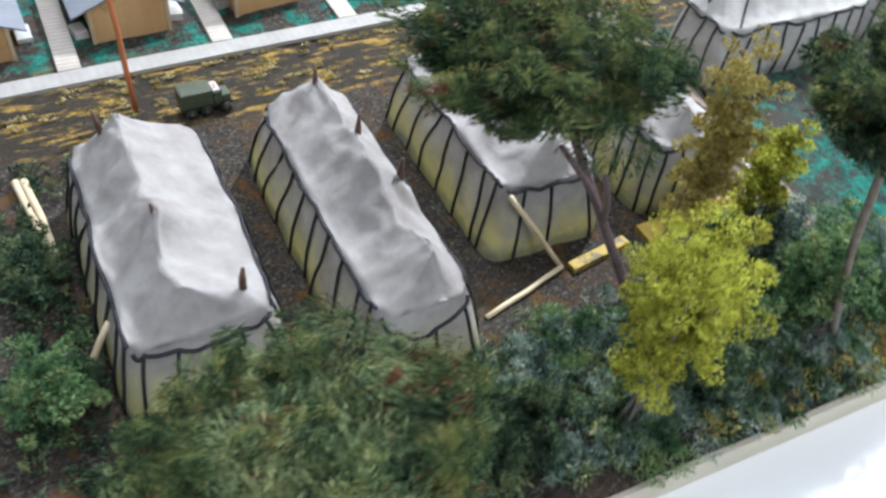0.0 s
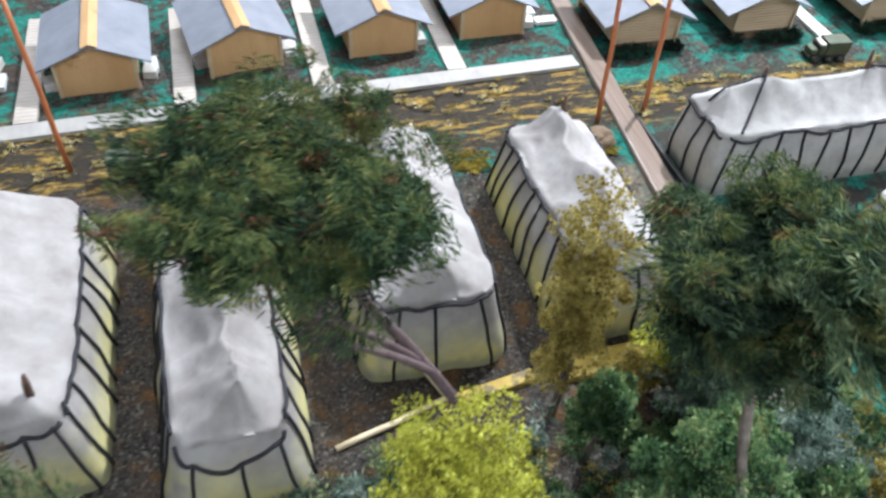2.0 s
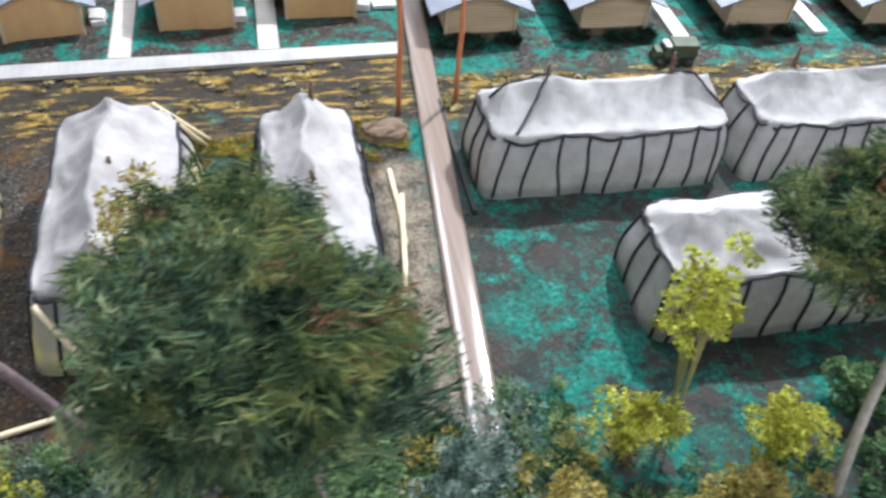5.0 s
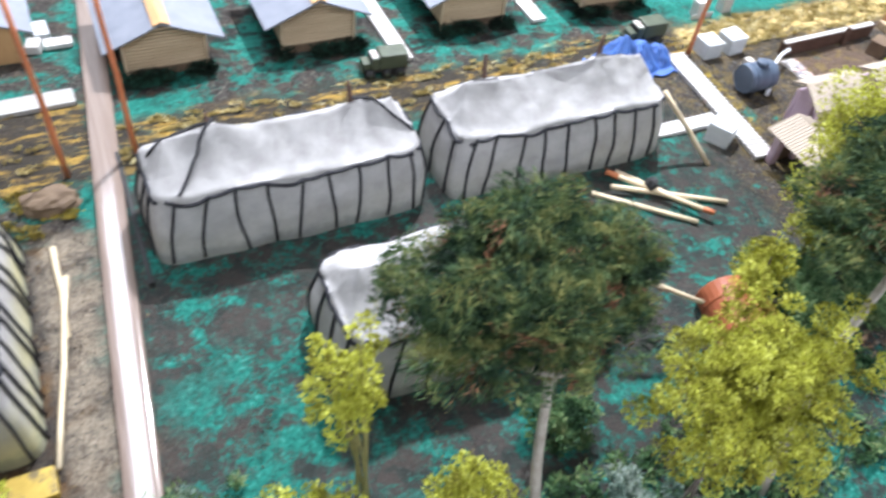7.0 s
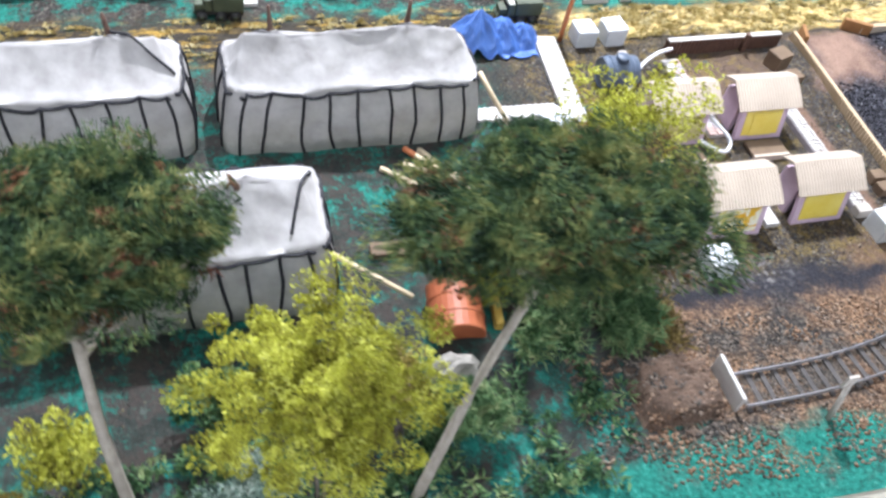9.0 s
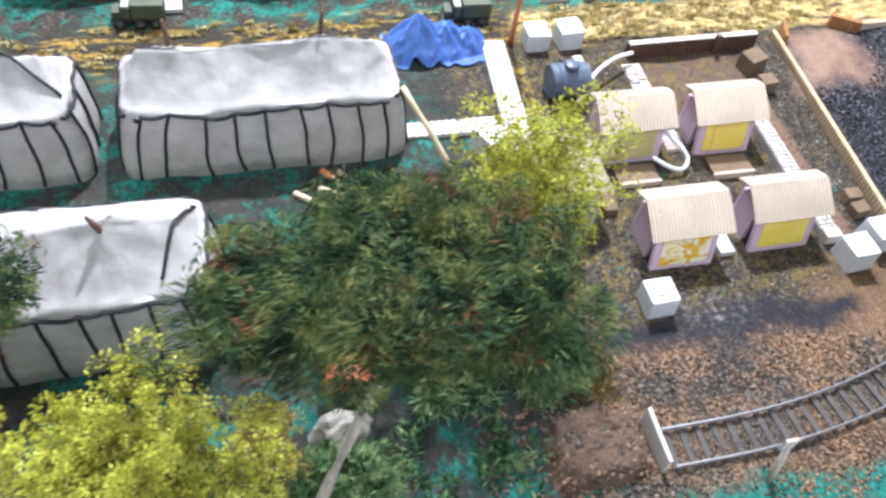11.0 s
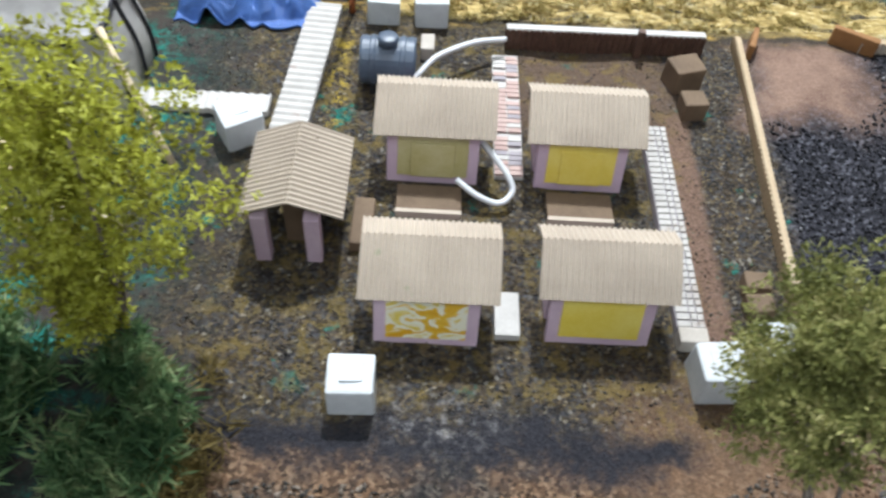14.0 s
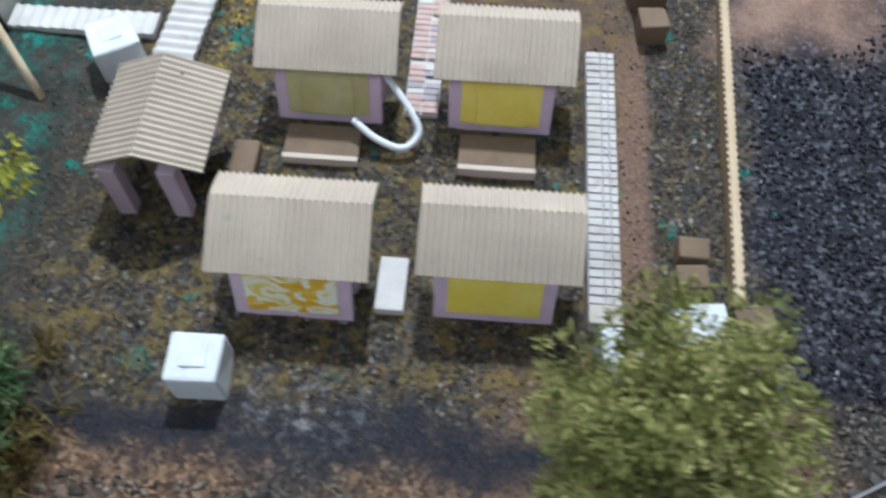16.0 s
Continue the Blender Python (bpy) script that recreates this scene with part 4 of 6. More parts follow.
def divider():
    """A long glossy strip with a rounded top across the layout."""
    root = thing("divider_strip", "glossy varnished brown divider strip across the layout", "divider strip")
    n, xa, xb, ya, yb, rows = 16, 0.5832, 0.5984, 0.180, 0.72, 24
    sec = [(xa, -0.001), (xa, 0.0028)]
    for i in range(n + 1):
        u = -1 + 2 * i / n
        sec.append(((xa + xb) / 2 + u * ((xb - xa) / 2 - 0.0004), 0.0040 - 0.0005 * u * u - 0.0003 * abs(u) ** 14))
    sec += [(xb, 0.0028), (xb, -0.001)]
    half = len(sec) // 2
    for run in (sec[:half + 1], sec[half:]):
        m, verts = len(run), []
        for j in range(rows + 1):
            y = ya + (yb - ya) * j / rows
            verts += [(x + 0.081 * (y - 0.2), y, z) for x, z in run]
        faces = [(j * m + i, j * m + i + 1, (j + 1) * m + i + 1, (j + 1) * m + i) for j in range(rows) for i in range(m - 1)]
        faces += [tuple(range(m - 1, -1, -1)), tuple(rows * m + i for i in range(m))]
        shape("moulding_half", verts, faces, STRIP, root, "", True)


divider()
box_part("dark_batten", (0.6165, 0.6190, 0.350, 0.452, -0.001, 0.004), BLACK, None)
tagged(bpy.data.objects["dark_batten"], "dark wooden batten lying beside the tent", "batten")

# ---- small things round the cabins ----
def loose(name, dims, material, label, category, group="", turn=0.0, bevel=0.0008, jitter=0.0003):
    x0, x1, y0, y1, z0, z1 = dims
    m = Matrix.Translation(((x0 + x1) / 2, (y0 + y1) / 2, 0)) @ Matrix.Rotation(radians(turn), 4, "Z") @ Matrix.Translation((-(x0 + x1) / 2, -(y0 + y1) / 2, 0))
    ob = part(name, block(bmesh.new(), *dims, bevel, m, jitter), material, None)
    return tagged(ob, label, category, group)


def foam_cube(x, y, s, turn, label):
    """White cut-foam cube with a shallow frame scored into its top."""
    root = thing("foam_cube", label, "foam block", "white foam cubes", at=pose(x, y, 0, 0, 0, turn))
    bm = bmesh.new()
    block(bm, -s / 2, s / 2, -s / 2, s / 2, -0.0012, s * 0.88, 0.0011, None, 0.0005)
    part("body", bm, FOAM, root)
    bm = bmesh.new()
    block(bm, -s * 0.24, s * 0.24, -s * 0.2, s * 0.28, s * 0.85, s * 0.905, 0.0003, None, 0.0002)
    part("raised_lid", bm, FOAM, root)
    return root


foam_cube(1.0298, 0.2455, 0.0148, 2, "white foam cube beside the grey powder trail")
foam_cube(1.1470, 0.2563, 0.0152, 3, "white foam cube beside another cube")
foam_cube(1.1675, 0.2655, 0.0150, 4, "white foam cube in front of brown blocks")
foam_cube(0.9745, 0.3590, 0.0155, 32, "white foam cube standing askew by the path")
foam_cube(1.0260, 0.4425, 0.0148, 2, "white foam cube near the road")
foam_cube(1.0478, 0.4435, 0.0152, 4, "white foam cube near the road, beside another")
loose("grey_block", (1.0440, 1.0500, 0.4130, 0.4240, -0.001, 0.006), GREYCARD, "small pale grey card block behind tank", "block")
for x, w in ((1.0386, 0.0248), (1.0958, 0.0252)):
    b = thing("card_bench", "card bench in front of a cabin, cabin shadow painted on seat", "bench", "card benches")
    # Seat coloured dark for the cabin's shadow, front edge pale for lamplight.
    box_part("shaded_seat", (x, x + w, 0.3222, 0.3345, 0.001, 0.0030), CARDDARK, b, "", 0.0005)
    box_part("lit_front_edge", (x, x + w, 0.3200, 0.3220, -0.001, 0.0034), CARD, b, "corrugated front edge, painted pale as lit past the shadow", 0.0003)
    for q in (x + 0.001, x + w - 0.004):
        box_part("leg", (q, q + 0.003, 0.3225, 0.3340, -0.001, 0.001), CARDDARK, b, "", 0.0)
loose("brown_board", (1.0232, 1.0312, 0.3024, 0.3250, -0.001, 0.005), CARDDARK, "brown card box beside the open shelter", "box")
G = "brown card boxes"
loose("brown_box", (1.1530, 1.1668, 0.4000, 0.4120, -0.001, 0.012), CARDDARK, "brown card box with open top", "box", G, 18)
loose("brown_box", (1.1560, 1.1660, 0.3825, 0.3920, -0.001, 0.009), CARDDARK, "small brown card box", "box", G, 6)
loose("brown_box", (1.1635, 1.1730, 0.2815, 0.2890, -0.001, 0.0060), CARDDARK, "small brown card box by the fence", "box", G, 4)
loose("brown_box", (1.1645, 1.1740, 0.2912, 0.2990, -0.001, 0.0060), CARDDARK, "small brown card box by the fence", "box", G, -3)
loose("brown_box", (1.1785, 1.1900, 0.2665, 0.2745, -0.001, 0.009), CARDDARK, "dark brown card box at fence end", "box", G, 10)


def card_fence(name, label, a, b, h, thick, cap, face, posts=()):
    """A low fence of corrugated card set on edge."""
    root = thing(name, label, "fence")
    a, b = Vector((*a, 0)), Vector((*b, 0))
    d = (b - a).normalized()
    s = Vector((-d.y, d.x, 0)) * thick / 2
    waves = max(4, round((b - a).length / 0.0028))
    corrugated("panel", a - s + Vector((0, 0, -0.001)), b - s + Vector((0, 0, -0.001)), a - s + Vector((0, 0, h)), b - s + Vector((0, 0, h)), waves, face, root, 0.0005, 0.001, 1)
    corrugated("panel", b + s + Vector((0, 0, -0.001)), a + s + Vector((0, 0, -0.001)), b + s + Vector((0, 0, h)), a + s + Vector((0, 0, h)), waves, face, root, 0.0005, 0.001, 1)
    m = Matrix.Translation((a + b) / 2) @ Matrix.Rotation(math.atan2(d.y, d.x), 4, "Z")
    L = (b - a).length / 2
    box_part("cap", (-L, L, -thick / 2 + 0.0002, thick / 2 - 0.0002, h - 0.0008, h + 0.0006), cap, root, "", 0.0004, m)
    for x, y in posts:
        box_part("post", (x - 0.0016, x + 0.0016, y - 0.0016, y + 0.0016, -0.001, h + 0.004), PEG, root, "", 0.0004)
    return root


# The shade on this fence's front is put into its dark panel colour.
card_fence("card_fence", "corrugated card fence, shaded face coloured dark, white top edge", (1.0820, 0.4260), (1.1722, 0.4283), 0.0105, 0.0042, WHITECARD, PEG, [(1.1420, 0.4235)])
card_fence("card_fence", "pale timber-coloured fence beside the coal yard", (1.1808, 0.2780), (1.1890, 0.4335), 0.0070, 0.0028, TIMBER, TIMBER)
card_fence("card_fence", "pale ribbed card fence along the road", (1.2455, 0.4335), (1.50, 0.4335), 0.009, 0.004, TIMBER, CARD)
loose("rust_board", (1.2330, 1.2540, 0.4330, 0.4365, -0.001, 0.012), RUST, "leaning rust-brown board at the yard gate", "board", "", -30)
loose("rust_board", (1.1945, 1.1970, 0.4230, 0.4390, -0.001, 0.010), RUST, "small rust-brown board behind the fence", "board", "", -20)


def tank():
    root = thing("water_tank", "blue-grey plastic tank with round cap on stand", "tank")
    n = 28
    c, r, x0, x1 = Vector((0, 0.3965, 0.0115)), 0.0100, 1.0195, 1.0425
    prof = [(x0 + 0.0006, r * 0.88), (x0, r * 0.96), (x0 + 0.0008, r), (x0 + 0.004, r), (x0 + 0.0045, r * 1.05), (x0 + 0.006, r * 1.05), (x0 + 0.0065, r), (x1 - 0.0065, r), (x1 - 0.006, r * 1.05), (x1 - 0.0045, r * 1.05), (x1 - 0.004, r), (x1 - 0.0008, r), (x1, r * 0.96), (x1 - 0.0006, r * 0.88)]
    verts = [(x, c.y + q * math.cos(2 * math.pi * k / n), c.z + q * math.sin(2 * math.pi * k / n)) for x, q in prof for k in range(n)]
    faces = [(i * n + k, i * n + (k + 1) % n, (i + 1) * n + (k + 1) % n, (i + 1) * n + k) for i in range(len(prof) - 1) for k in range(n)]
    faces += [tuple(range(n - 1, -1, -1)), tuple((len(prof) - 1) * n + k for k in range(n))]
    shape("body", verts, faces, TANKGREY, root)
    rod("cap", [(1.0310, 0.3960, c.z + r - 0.0006), (1.0310, 0.3960, c.z + r + 0.0026), (1.0310, 0.3960, c.z + r + 0.003)], [0.0042, 0.0042, 0.0034], TANKGREY, root, "", 16)
    for x in (x0 + 0.004, x1 - 0.007):
        box_part("cradle", (x, x + 0.003, 0.3885, 0.4045, -0.001, 0.0050), BLACK, root, "black cradle", 0.0004)


tank()


def hose(label, points, r=0.0012):
    fine = []
    for i in range(len(points) - 1):
        p0, p1, p2, p3 = (Vector(points[max(0, min(len(points) - 1, i + k))]) for k in (-1, 0, 1, 2))
        for q in range(6):
            t = q / 6
            fine.append(0.5 * (2 * p1 + (p2 - p0) * t + (2 * p0 - 5 * p1 + 4 * p2 - p3) * t * t + (3 * p1 - p0 - 3 * p2 + p3) * t ** 3))
    fine.append(Vector(points[-1]))
    return tagged(rod("hose", fine, r, HOSE, None, "", 10), label, "hose", "white hoses")


hose("white plastic tube from tank to fence", [(1.0345, 0.3850, 0.003), (1.0425, 0.3915, 0.007), (1.0500, 0.4010, 0.010), (1.0580, 0.4070, 0.011), (1.0690, 0.4135, 0.011), (1.0815, 0.4190, 0.009)])
hose("white plastic tube looped beside a cabin", [(1.0700, 0.3470, 0.016), (1.0735, 0.3430, 0.014), (1.0799, 0.3360, 0.010), (1.0825, 0.3308, 0.006), (1.0775, 0.3261, 0.004), (1.0689, 0.3277, 0.006), (1.0610, 0.3325, 0.009)])


def tarp():
    root = thing("blue_tarp", "crumpled blue plastic sheet over a heap", "tarpaulin")
    m, n = 90, 56
    verts = []
    peaks = ((0.9510, 0.4460, 0.0255, 0.022), (0.9680, 0.4480, 0.0175, 0.019), (0.9830, 0.4470, 0.0130, 0.014))
    for j in range(n):
        v = j / (n - 1)
        for i in range(m):
            u = i / (m - 1)
            x = 0.9315 + 0.0645 * u + 0.002 * noise.noise((u * 4, v * 4, 9))
            y = 0.4290 + 0.0330 * v + 0.0016 * math.sin(u * 31 + 3 * noise.noise((u * 5, 1, 1))) * (1 - min(1.0, v / 0.3))
            z = 0.0
            for px, py, h, reach in peaks:
                a, d = math.atan2(y - py, x - px), math.hypot(x - px, (y - py) * 1.15)
                pleat = 0.0015 * math.sin(a * 7 + px * 900) * min(1.0, d / 0.006)
                z = max(z, h * max(0.0, 1 - d / reach) ** 0.85 + pleat * min(1.0, 3 * max(0.0, 1 - d / reach)))
            z += 0.0012 * (1 - abs(noise.noise((u * 9, v * 6, 2)))) ** 4 * min(1.0, z / 0.004)
            verts.append((x, y, max(z, 0.0) + 0.0006))
    faces = [(j * m + i, j * m + i + 1, (j + 1) * m + i + 1, (j + 1) * m + i) for j in range(n - 1) for i in range(m - 1)]
    ob = shape("sheet", verts, faces, BLUETARP, root, "", True)
    mod = ob.modifiers.new("thick", "SOLIDIFY")
    mod.thickness = 0.0005
    rod("hem", [Vector(verts[i]) + Vector((0, -0.0003, 0.0006)) for i in range(m)], 0.0006, BLUETARP, root, "", 5)


tarp()


def truck(x, y, turn, label):
    """Small olive army truck with a canvas box, cab and wheels."""
    root = thing("army_truck", label, "truck", "olive army trucks", at=pose(x, y, 0.0, 0, 0, turn))
    box_part("chassis", (-0.014, 0.015, -0.0055, 0.0055, 0.0035, 0.006), BLACK, root)
    box_part("cargo_box", (-0.0145, 0.0045, -0.0065, 0.0065, 0.006, 0.0165), ARMY, root, "", 0.0014)
    cab = box_part("cab", (0.0048, 0.0098, -0.006, 0.006, 0.006, 0.0145), ARMY, root, "", 0.0012)
    box_part("bonnet", (0.0099, 0.0155, -0.0048, 0.0048, 0.006, 0.0105), ARMY, root, "", 0.0009)
    box_part("windscreen", (0.0097, 0.0103, -0.0045, 0.0045, 0.0108, 0.0138), BLACK, cab, "dark windscreen", 0.0001)
    box_part("bumper", (0.0155, 0.0165, -0.0055, 0.0055, 0.004, 0.006), ARMY, root, "", 0.0003)
    box_part("roof_mark", (0.0052, 0.0092, -0.0045, 0.0045, 0.0143, 0.0148), WHITECARD, cab, "pale roof panel", 0.0002)
    box_part("roof_cross", (0.0064, 0.0080, -0.002, 0.002, 0.0147, 0.0151), SIGNRED, cab, "red mark on roof panel", 0.0001)
    for wx in (-0.009, 0.0, 0.0115):
        for wy in (-0.0064, 0.0064):
            wheel = rod("wheel", [(wx, wy - 0.0012, 0.0027), (wx, wy + 0.0012, 0.0027)], 0.0034, BLACK, root, "", 14)
            rod("hub", [(wx, wy - 0.0015, 0.0027), (wx, wy + 0.0015, 0.0027)], 0.0014, ARMY, wheel, "olive wheel hub", 10)
    return root


truck(0.303, 0.446, 3, "olive army truck parked behind a tent")
truck(0.792, 0.4865, 176, "olive army truck with pale roof panel on road")
truck(0.9885, 0.4710, 178, "olive army truck beside blue tarpaulin")


# ---- poles, sticks and boards ----
def pole(name, a, b, r0, r1, material, label, category, group=""):
    a, b = Vector(a), Vector(b)
    mid = a.lerp(b, 0.5) + Vector((0.0006, -0.0004, 0))
    return tagged(rod(name, [a, a.lerp(b, 0.25), mid, a.lerp(b, 0.75), b], [r0, r0, (r0 + r1) / 2, r1, r1], material, None, "", 7), label, category, group)


for x, y, dx, dy in ((0.2660, 0.4573, -0.004, 0.0), (0.5905, 0.4420, -0.004, 0.002), (0.6280, 0.4500, -0.003, 0.002), (1.0110, 0.4445, 0.002, 0.0)):
    pole("orange_pole", (x, y, -0.002), (x + dx, y + dy, 0.11), 0.0016, 0.0014, ORANGE, "thin orange painted wooden pole stuck upright", "pole", "orange poles")
S = "loose matchwood sticks"
for a, b, tip in (((0.8654, 0.3392, 0.0015), (0.9133, 0.2987, 0.0015), 0), ((0.8805, 0.3493, 0.0055), (0.9240, 0.2990, 0.0050), 1), ((0.8898, 0.3514, 0.0015), (0.9216, 0.3075, 0.0015), 0), ((0.8777, 0.3380, 0.0045), (0.9405, 0.3067, 0.0020), 0)):
    ob = pole("matchstick", a, b, 0.0016, 0.0015, STICK, "pale matchwood stick in a heap on the ground", "stick", S)
    if tip:
        for p, q in ((a, Vector(a).lerp(Vector(b), 0.12)), (b, Vector(b).lerp(Vector(a), 0.1))):
            rod("tip", [p, q], 0.00175, ORANGE, ob, "orange painted tip", 7)
pole("prop_stick", (0.9253, 0.3700, 0.040), (0.9520, 0.3395, 0.0), 0.0015, 0.0015, STICK, "pale stick leaning from tent eave to ground", "stick", S)
pole("prop_stick", (0.4116, 0.2790, 0.040), (0.4379, 0.2572, 0.0), 0.0015, 0.0014, STICK, "pale stick leaning on tent front", "stick", S)
pole("prop_stick", (0.2200, 0.2840, 0.026), (0.1999, 0.2746, 0.0), 0.0016, 0.0014, STICK, "pale stick leaning on tent wall", "stick", S)
pole("prop_stick", (0.4545, 0.4030, 0.046), (0.4785, 0.4275, 0.0), 0.0014, 0.0014, STICK, "pale stick leaning on tent back", "stick", S)
pole("prop_stick", (0.4570, 0.4025, 0.043), (0.4760, 0.4230, 0.0), 0.0014, 0.0014, STICK, "pale stick leaning on tent back", "stick", S)
pole("prop_stick", (0.8225, 0.2535, 0.040), (0.8560, 0.2320, 0.030), 0.0014, 0.0012, STICK, "pale stick from tent corner to barrel", "stick", S)
pole("long_stick", (0.5767, 0.3910, 0.001), (0.5768, 0.3320, 0.001), 0.0015, 0.0013, STICK, "pale stick lying beside tent", "stick", S)
pole("long_stick", (0.5802, 0.3688, 0.002), (0.5654, 0.2650, 0.003), 0.0015, 0.0013, STICK, "long pale stick lying beside tent", "stick", S)
for a, b in (((0.1955, 0.4115, 0.004), (0.2035, 0.3500, 0.002)), ((0.1995, 0.4095, 0.005), (0.2065, 0.3510, 0.003))):
    pole("long_stick", a, b, 0.0021, 0.0016, STICK, "pale split stick lying on dark grass", "stick", S)
pole("long_stick", (0.3838, 0.2414, 0.0015), (0.4374, 0.2562, 0.0015), 0.0015, 0.0014, STICK, "pale stick on gravel before tents", "stick", S)
loose("yellow_board", (0.4920, 0.5640, 0.2530, 0.2665, -0.001, 0.004), YSTONE, "bright yellow painted board before a tent", "board", "", 1)
loose("yellow_board", (0.4415, 0.4815, 0.2535, 0.2600, -0.001, 0.003), YSTONE, "yellow painted board with wooden edge", "board", "", 8)


for x, y, turn in ((0.2185, 0.5535, 2), (0.3130, 0.5585, 4), (0.3445, 0.5610, 8), (0.4055, 0.5640, 10), (0.5915, 0.5880, 2)):
    loose("step_block", (x - 0.0045, x + 0.0045, y - 0.0085, y + 0.0085, -0.001, 0.0035), FOAM, "small white foam step block beside a hut", "step", "white step blocks", turn)


def washer(x, y, material, label):
    bm = bmesh.new()
    verts, faces, n, m = [], [], 24, 8
    for i in range(n):
        for k in range(m):
            a, b = 2 * math.pi * i / n, 2 * math.pi * k / m
            r = 0.0034 + 0.0013 * math.cos(b)
            verts.append((x + r * math.cos(a), y + r * math.sin(a), relief(x, y) + 0.0012 + 0.0008 * math.sin(b)))
    for i in range(n):
        for k in range(m):
            faces.append((i * m + k, ((i + 1) % n) * m + k, ((i + 1) % n) * m + (k + 1) % m, i * m + (k + 1) % m))
    bm.free()
    return tagged(shape("ring", verts, faces, material, None, "", True), label, "ring")


washer(0.6108, 0.2266, BRASS, "small pale ring lying on green ground")
washer(0.5738, 0.2266, SIGNRED, "small reddish ring lying on earth")


def rock(name, c, r, material, label, seed, flat=0.7):
    bm = bmesh.new()
    bmesh.ops.create_icosphere(bm, subdivisions=3, radius=1)
    for v in bm.verts:
        d = 1 + 0.35 * noise.noise(v.co * 1.6 + Vector((seed, 0, 0))) + 0.12 * noise.noise(v.co * 5 + Vector((0, seed, 0)))
        v.co = Vector((v.co.x * r[0], v.co.y * r[1], v.co.z * r[2])) * d + Vector(c)
    return tagged(part(name, bm, material, None), label, "rock")


GREYROCK = plain("grey_stone", (0.18, 0.17, 0.15), (0.36, 0.34, 0.30), 120, 0.85, 0.6, 0.001)
rock("rock", (0.5790, 0.4230, 0.002), (0.016, 0.009, 0.007), CARDDARK, "low brown-grey stone behind tent", 3)
rock("rock", (0.8690, 0.2010, 0.012), (0.012, 0.008, 0.011), GREYROCK, "pale grey stone under the barrel", 5)
rock("rock", (0.9001, 0.3301, 0.007), (0.0042, 0.0040, 0.0040), BLACK, "small black lump on the stick heap", 12)
rock("rock", (0.5600, 0.2450, 0.003), (0.006, 0.005, 0.006), CARDDARK, "brown stone by yellow board", 8)
rock("rock", (0.5690, 0.2430, 0.003), (0.005, 0.005, 0.005), CARDDARK, "brown stone by yellow board", 9)


def barrel():
    """A terracotta barrel lying on its side on the mound, with a mustard block beside it."""
    root = thing("barrel", "terracotta barrel lying on its side on mound", "barrel")
    a, b, r = Vector((0.8755, 0.2165, 0.0150)), Vector((0.8790, 0.2430, 0.0180)), 0.0130
    d = (b - a).normalized()
    pts, rad = [], []
    for t, q in ((0, 0.9), (0.0, 0.98), (0.02, 1.0), (0.3, 1.0), (0.31, 1.03), (0.35, 1.03), (0.36, 1.0), (0.64, 1.0), (0.65, 1.03), (0.69, 1.03), (0.70, 1.0), (0.98, 1.0), (1.0, 0.96)):
        pts.append(a.lerp(b, t + 0.0001 * len(pts)))
        rad.append(r * q)
    v, f = tube_data(pts, rad, 28)
    shape("body", v, f, TERRA, root)
    rod("bung", [a.lerp(b, 0.5) + Vector((0, 0, r * 0.9)), a.lerp(b, 0.5) + Vector((0, 0, r + 0.0008))], 0.0016, TERRA, root, "", 10)
    loose("mustard_block", (0.8945, 0.8982, 0.2180, 0.2350, 0.000, 0.020), MUSTARD, "mustard foam block beside the barrel", "foam block", "", -7)


barrel()


# ---- railway track ----
def track():
    root = thing("railway_track", "curved model railway track with steel rails", "railway track")
    R, cx, cy = 0.39, 1.03, 0.1727 + 0.39

    def at(s, off):
        """Point s metres along the centre line, off metres to its left."""
        if s < 0.03:
            return Vector((1.0 + s, 0.1727 + off, 0))
        a = (s - 0.03) / R
        return Vector((cx + (R - off) * math.sin(a), cy - (R - off) * math.cos(a), 0))

    for off in (-0.0086, 0.0086):
        verts, faces = [], []
        n = 80
        sec = [(-0.0005, 0.0022), (0.0005, 0.0022), (0.0003, 0.0025), (0.0003, 0.0034), (0.0004, 0.0036), (0.0004, 0.0042), (-0.0004, 0.0042), (-0.0004, 0.0036), (-0.0003, 0.0034), (-0.0003, 0.0025)]
        for i in range(n + 1):
            s = 0.006 + 0.5 * i / n
            for o, z in sec:
                p = at(s, off + o)
                verts.append((p.x, p.y, z))
        m = len(sec)
        faces = [(i * m + k, i * m + (k + 1) % m, (i + 1) * m + (k + 1) % m, (i + 1) * m + k) for i in range(n) for k in range(m)]
        faces += [tuple(range(m)), tuple(n * m + k for k in range(m - 1, -1, -1))]
        shape("rail", verts, faces, STEEL, root, "bright steel rail")
    s = 0.008
    while s < 0.5:
        p, a = at(s, 0), max(0.0, (s - 0.03) / R)
        m = Matrix.Translation(p) @ Matrix.Rotation(a, 4, "Z")
        box_part("sleeper", (-0.0014, 0.0014, -0.0112, 0.0112, -0.001, 0.0013), SLEEPER, root, "", 0.0003, m)
        s += 0.0078
    return at


track_at = track()
box_part("buffer_board", (0.9995, 1.0015, 0.1635, 0.1885, -0.001, 0.0125), WHITECARD, None)
tagged(bpy.data.objects["buffer_board"], "white painted card board at track end", "board")


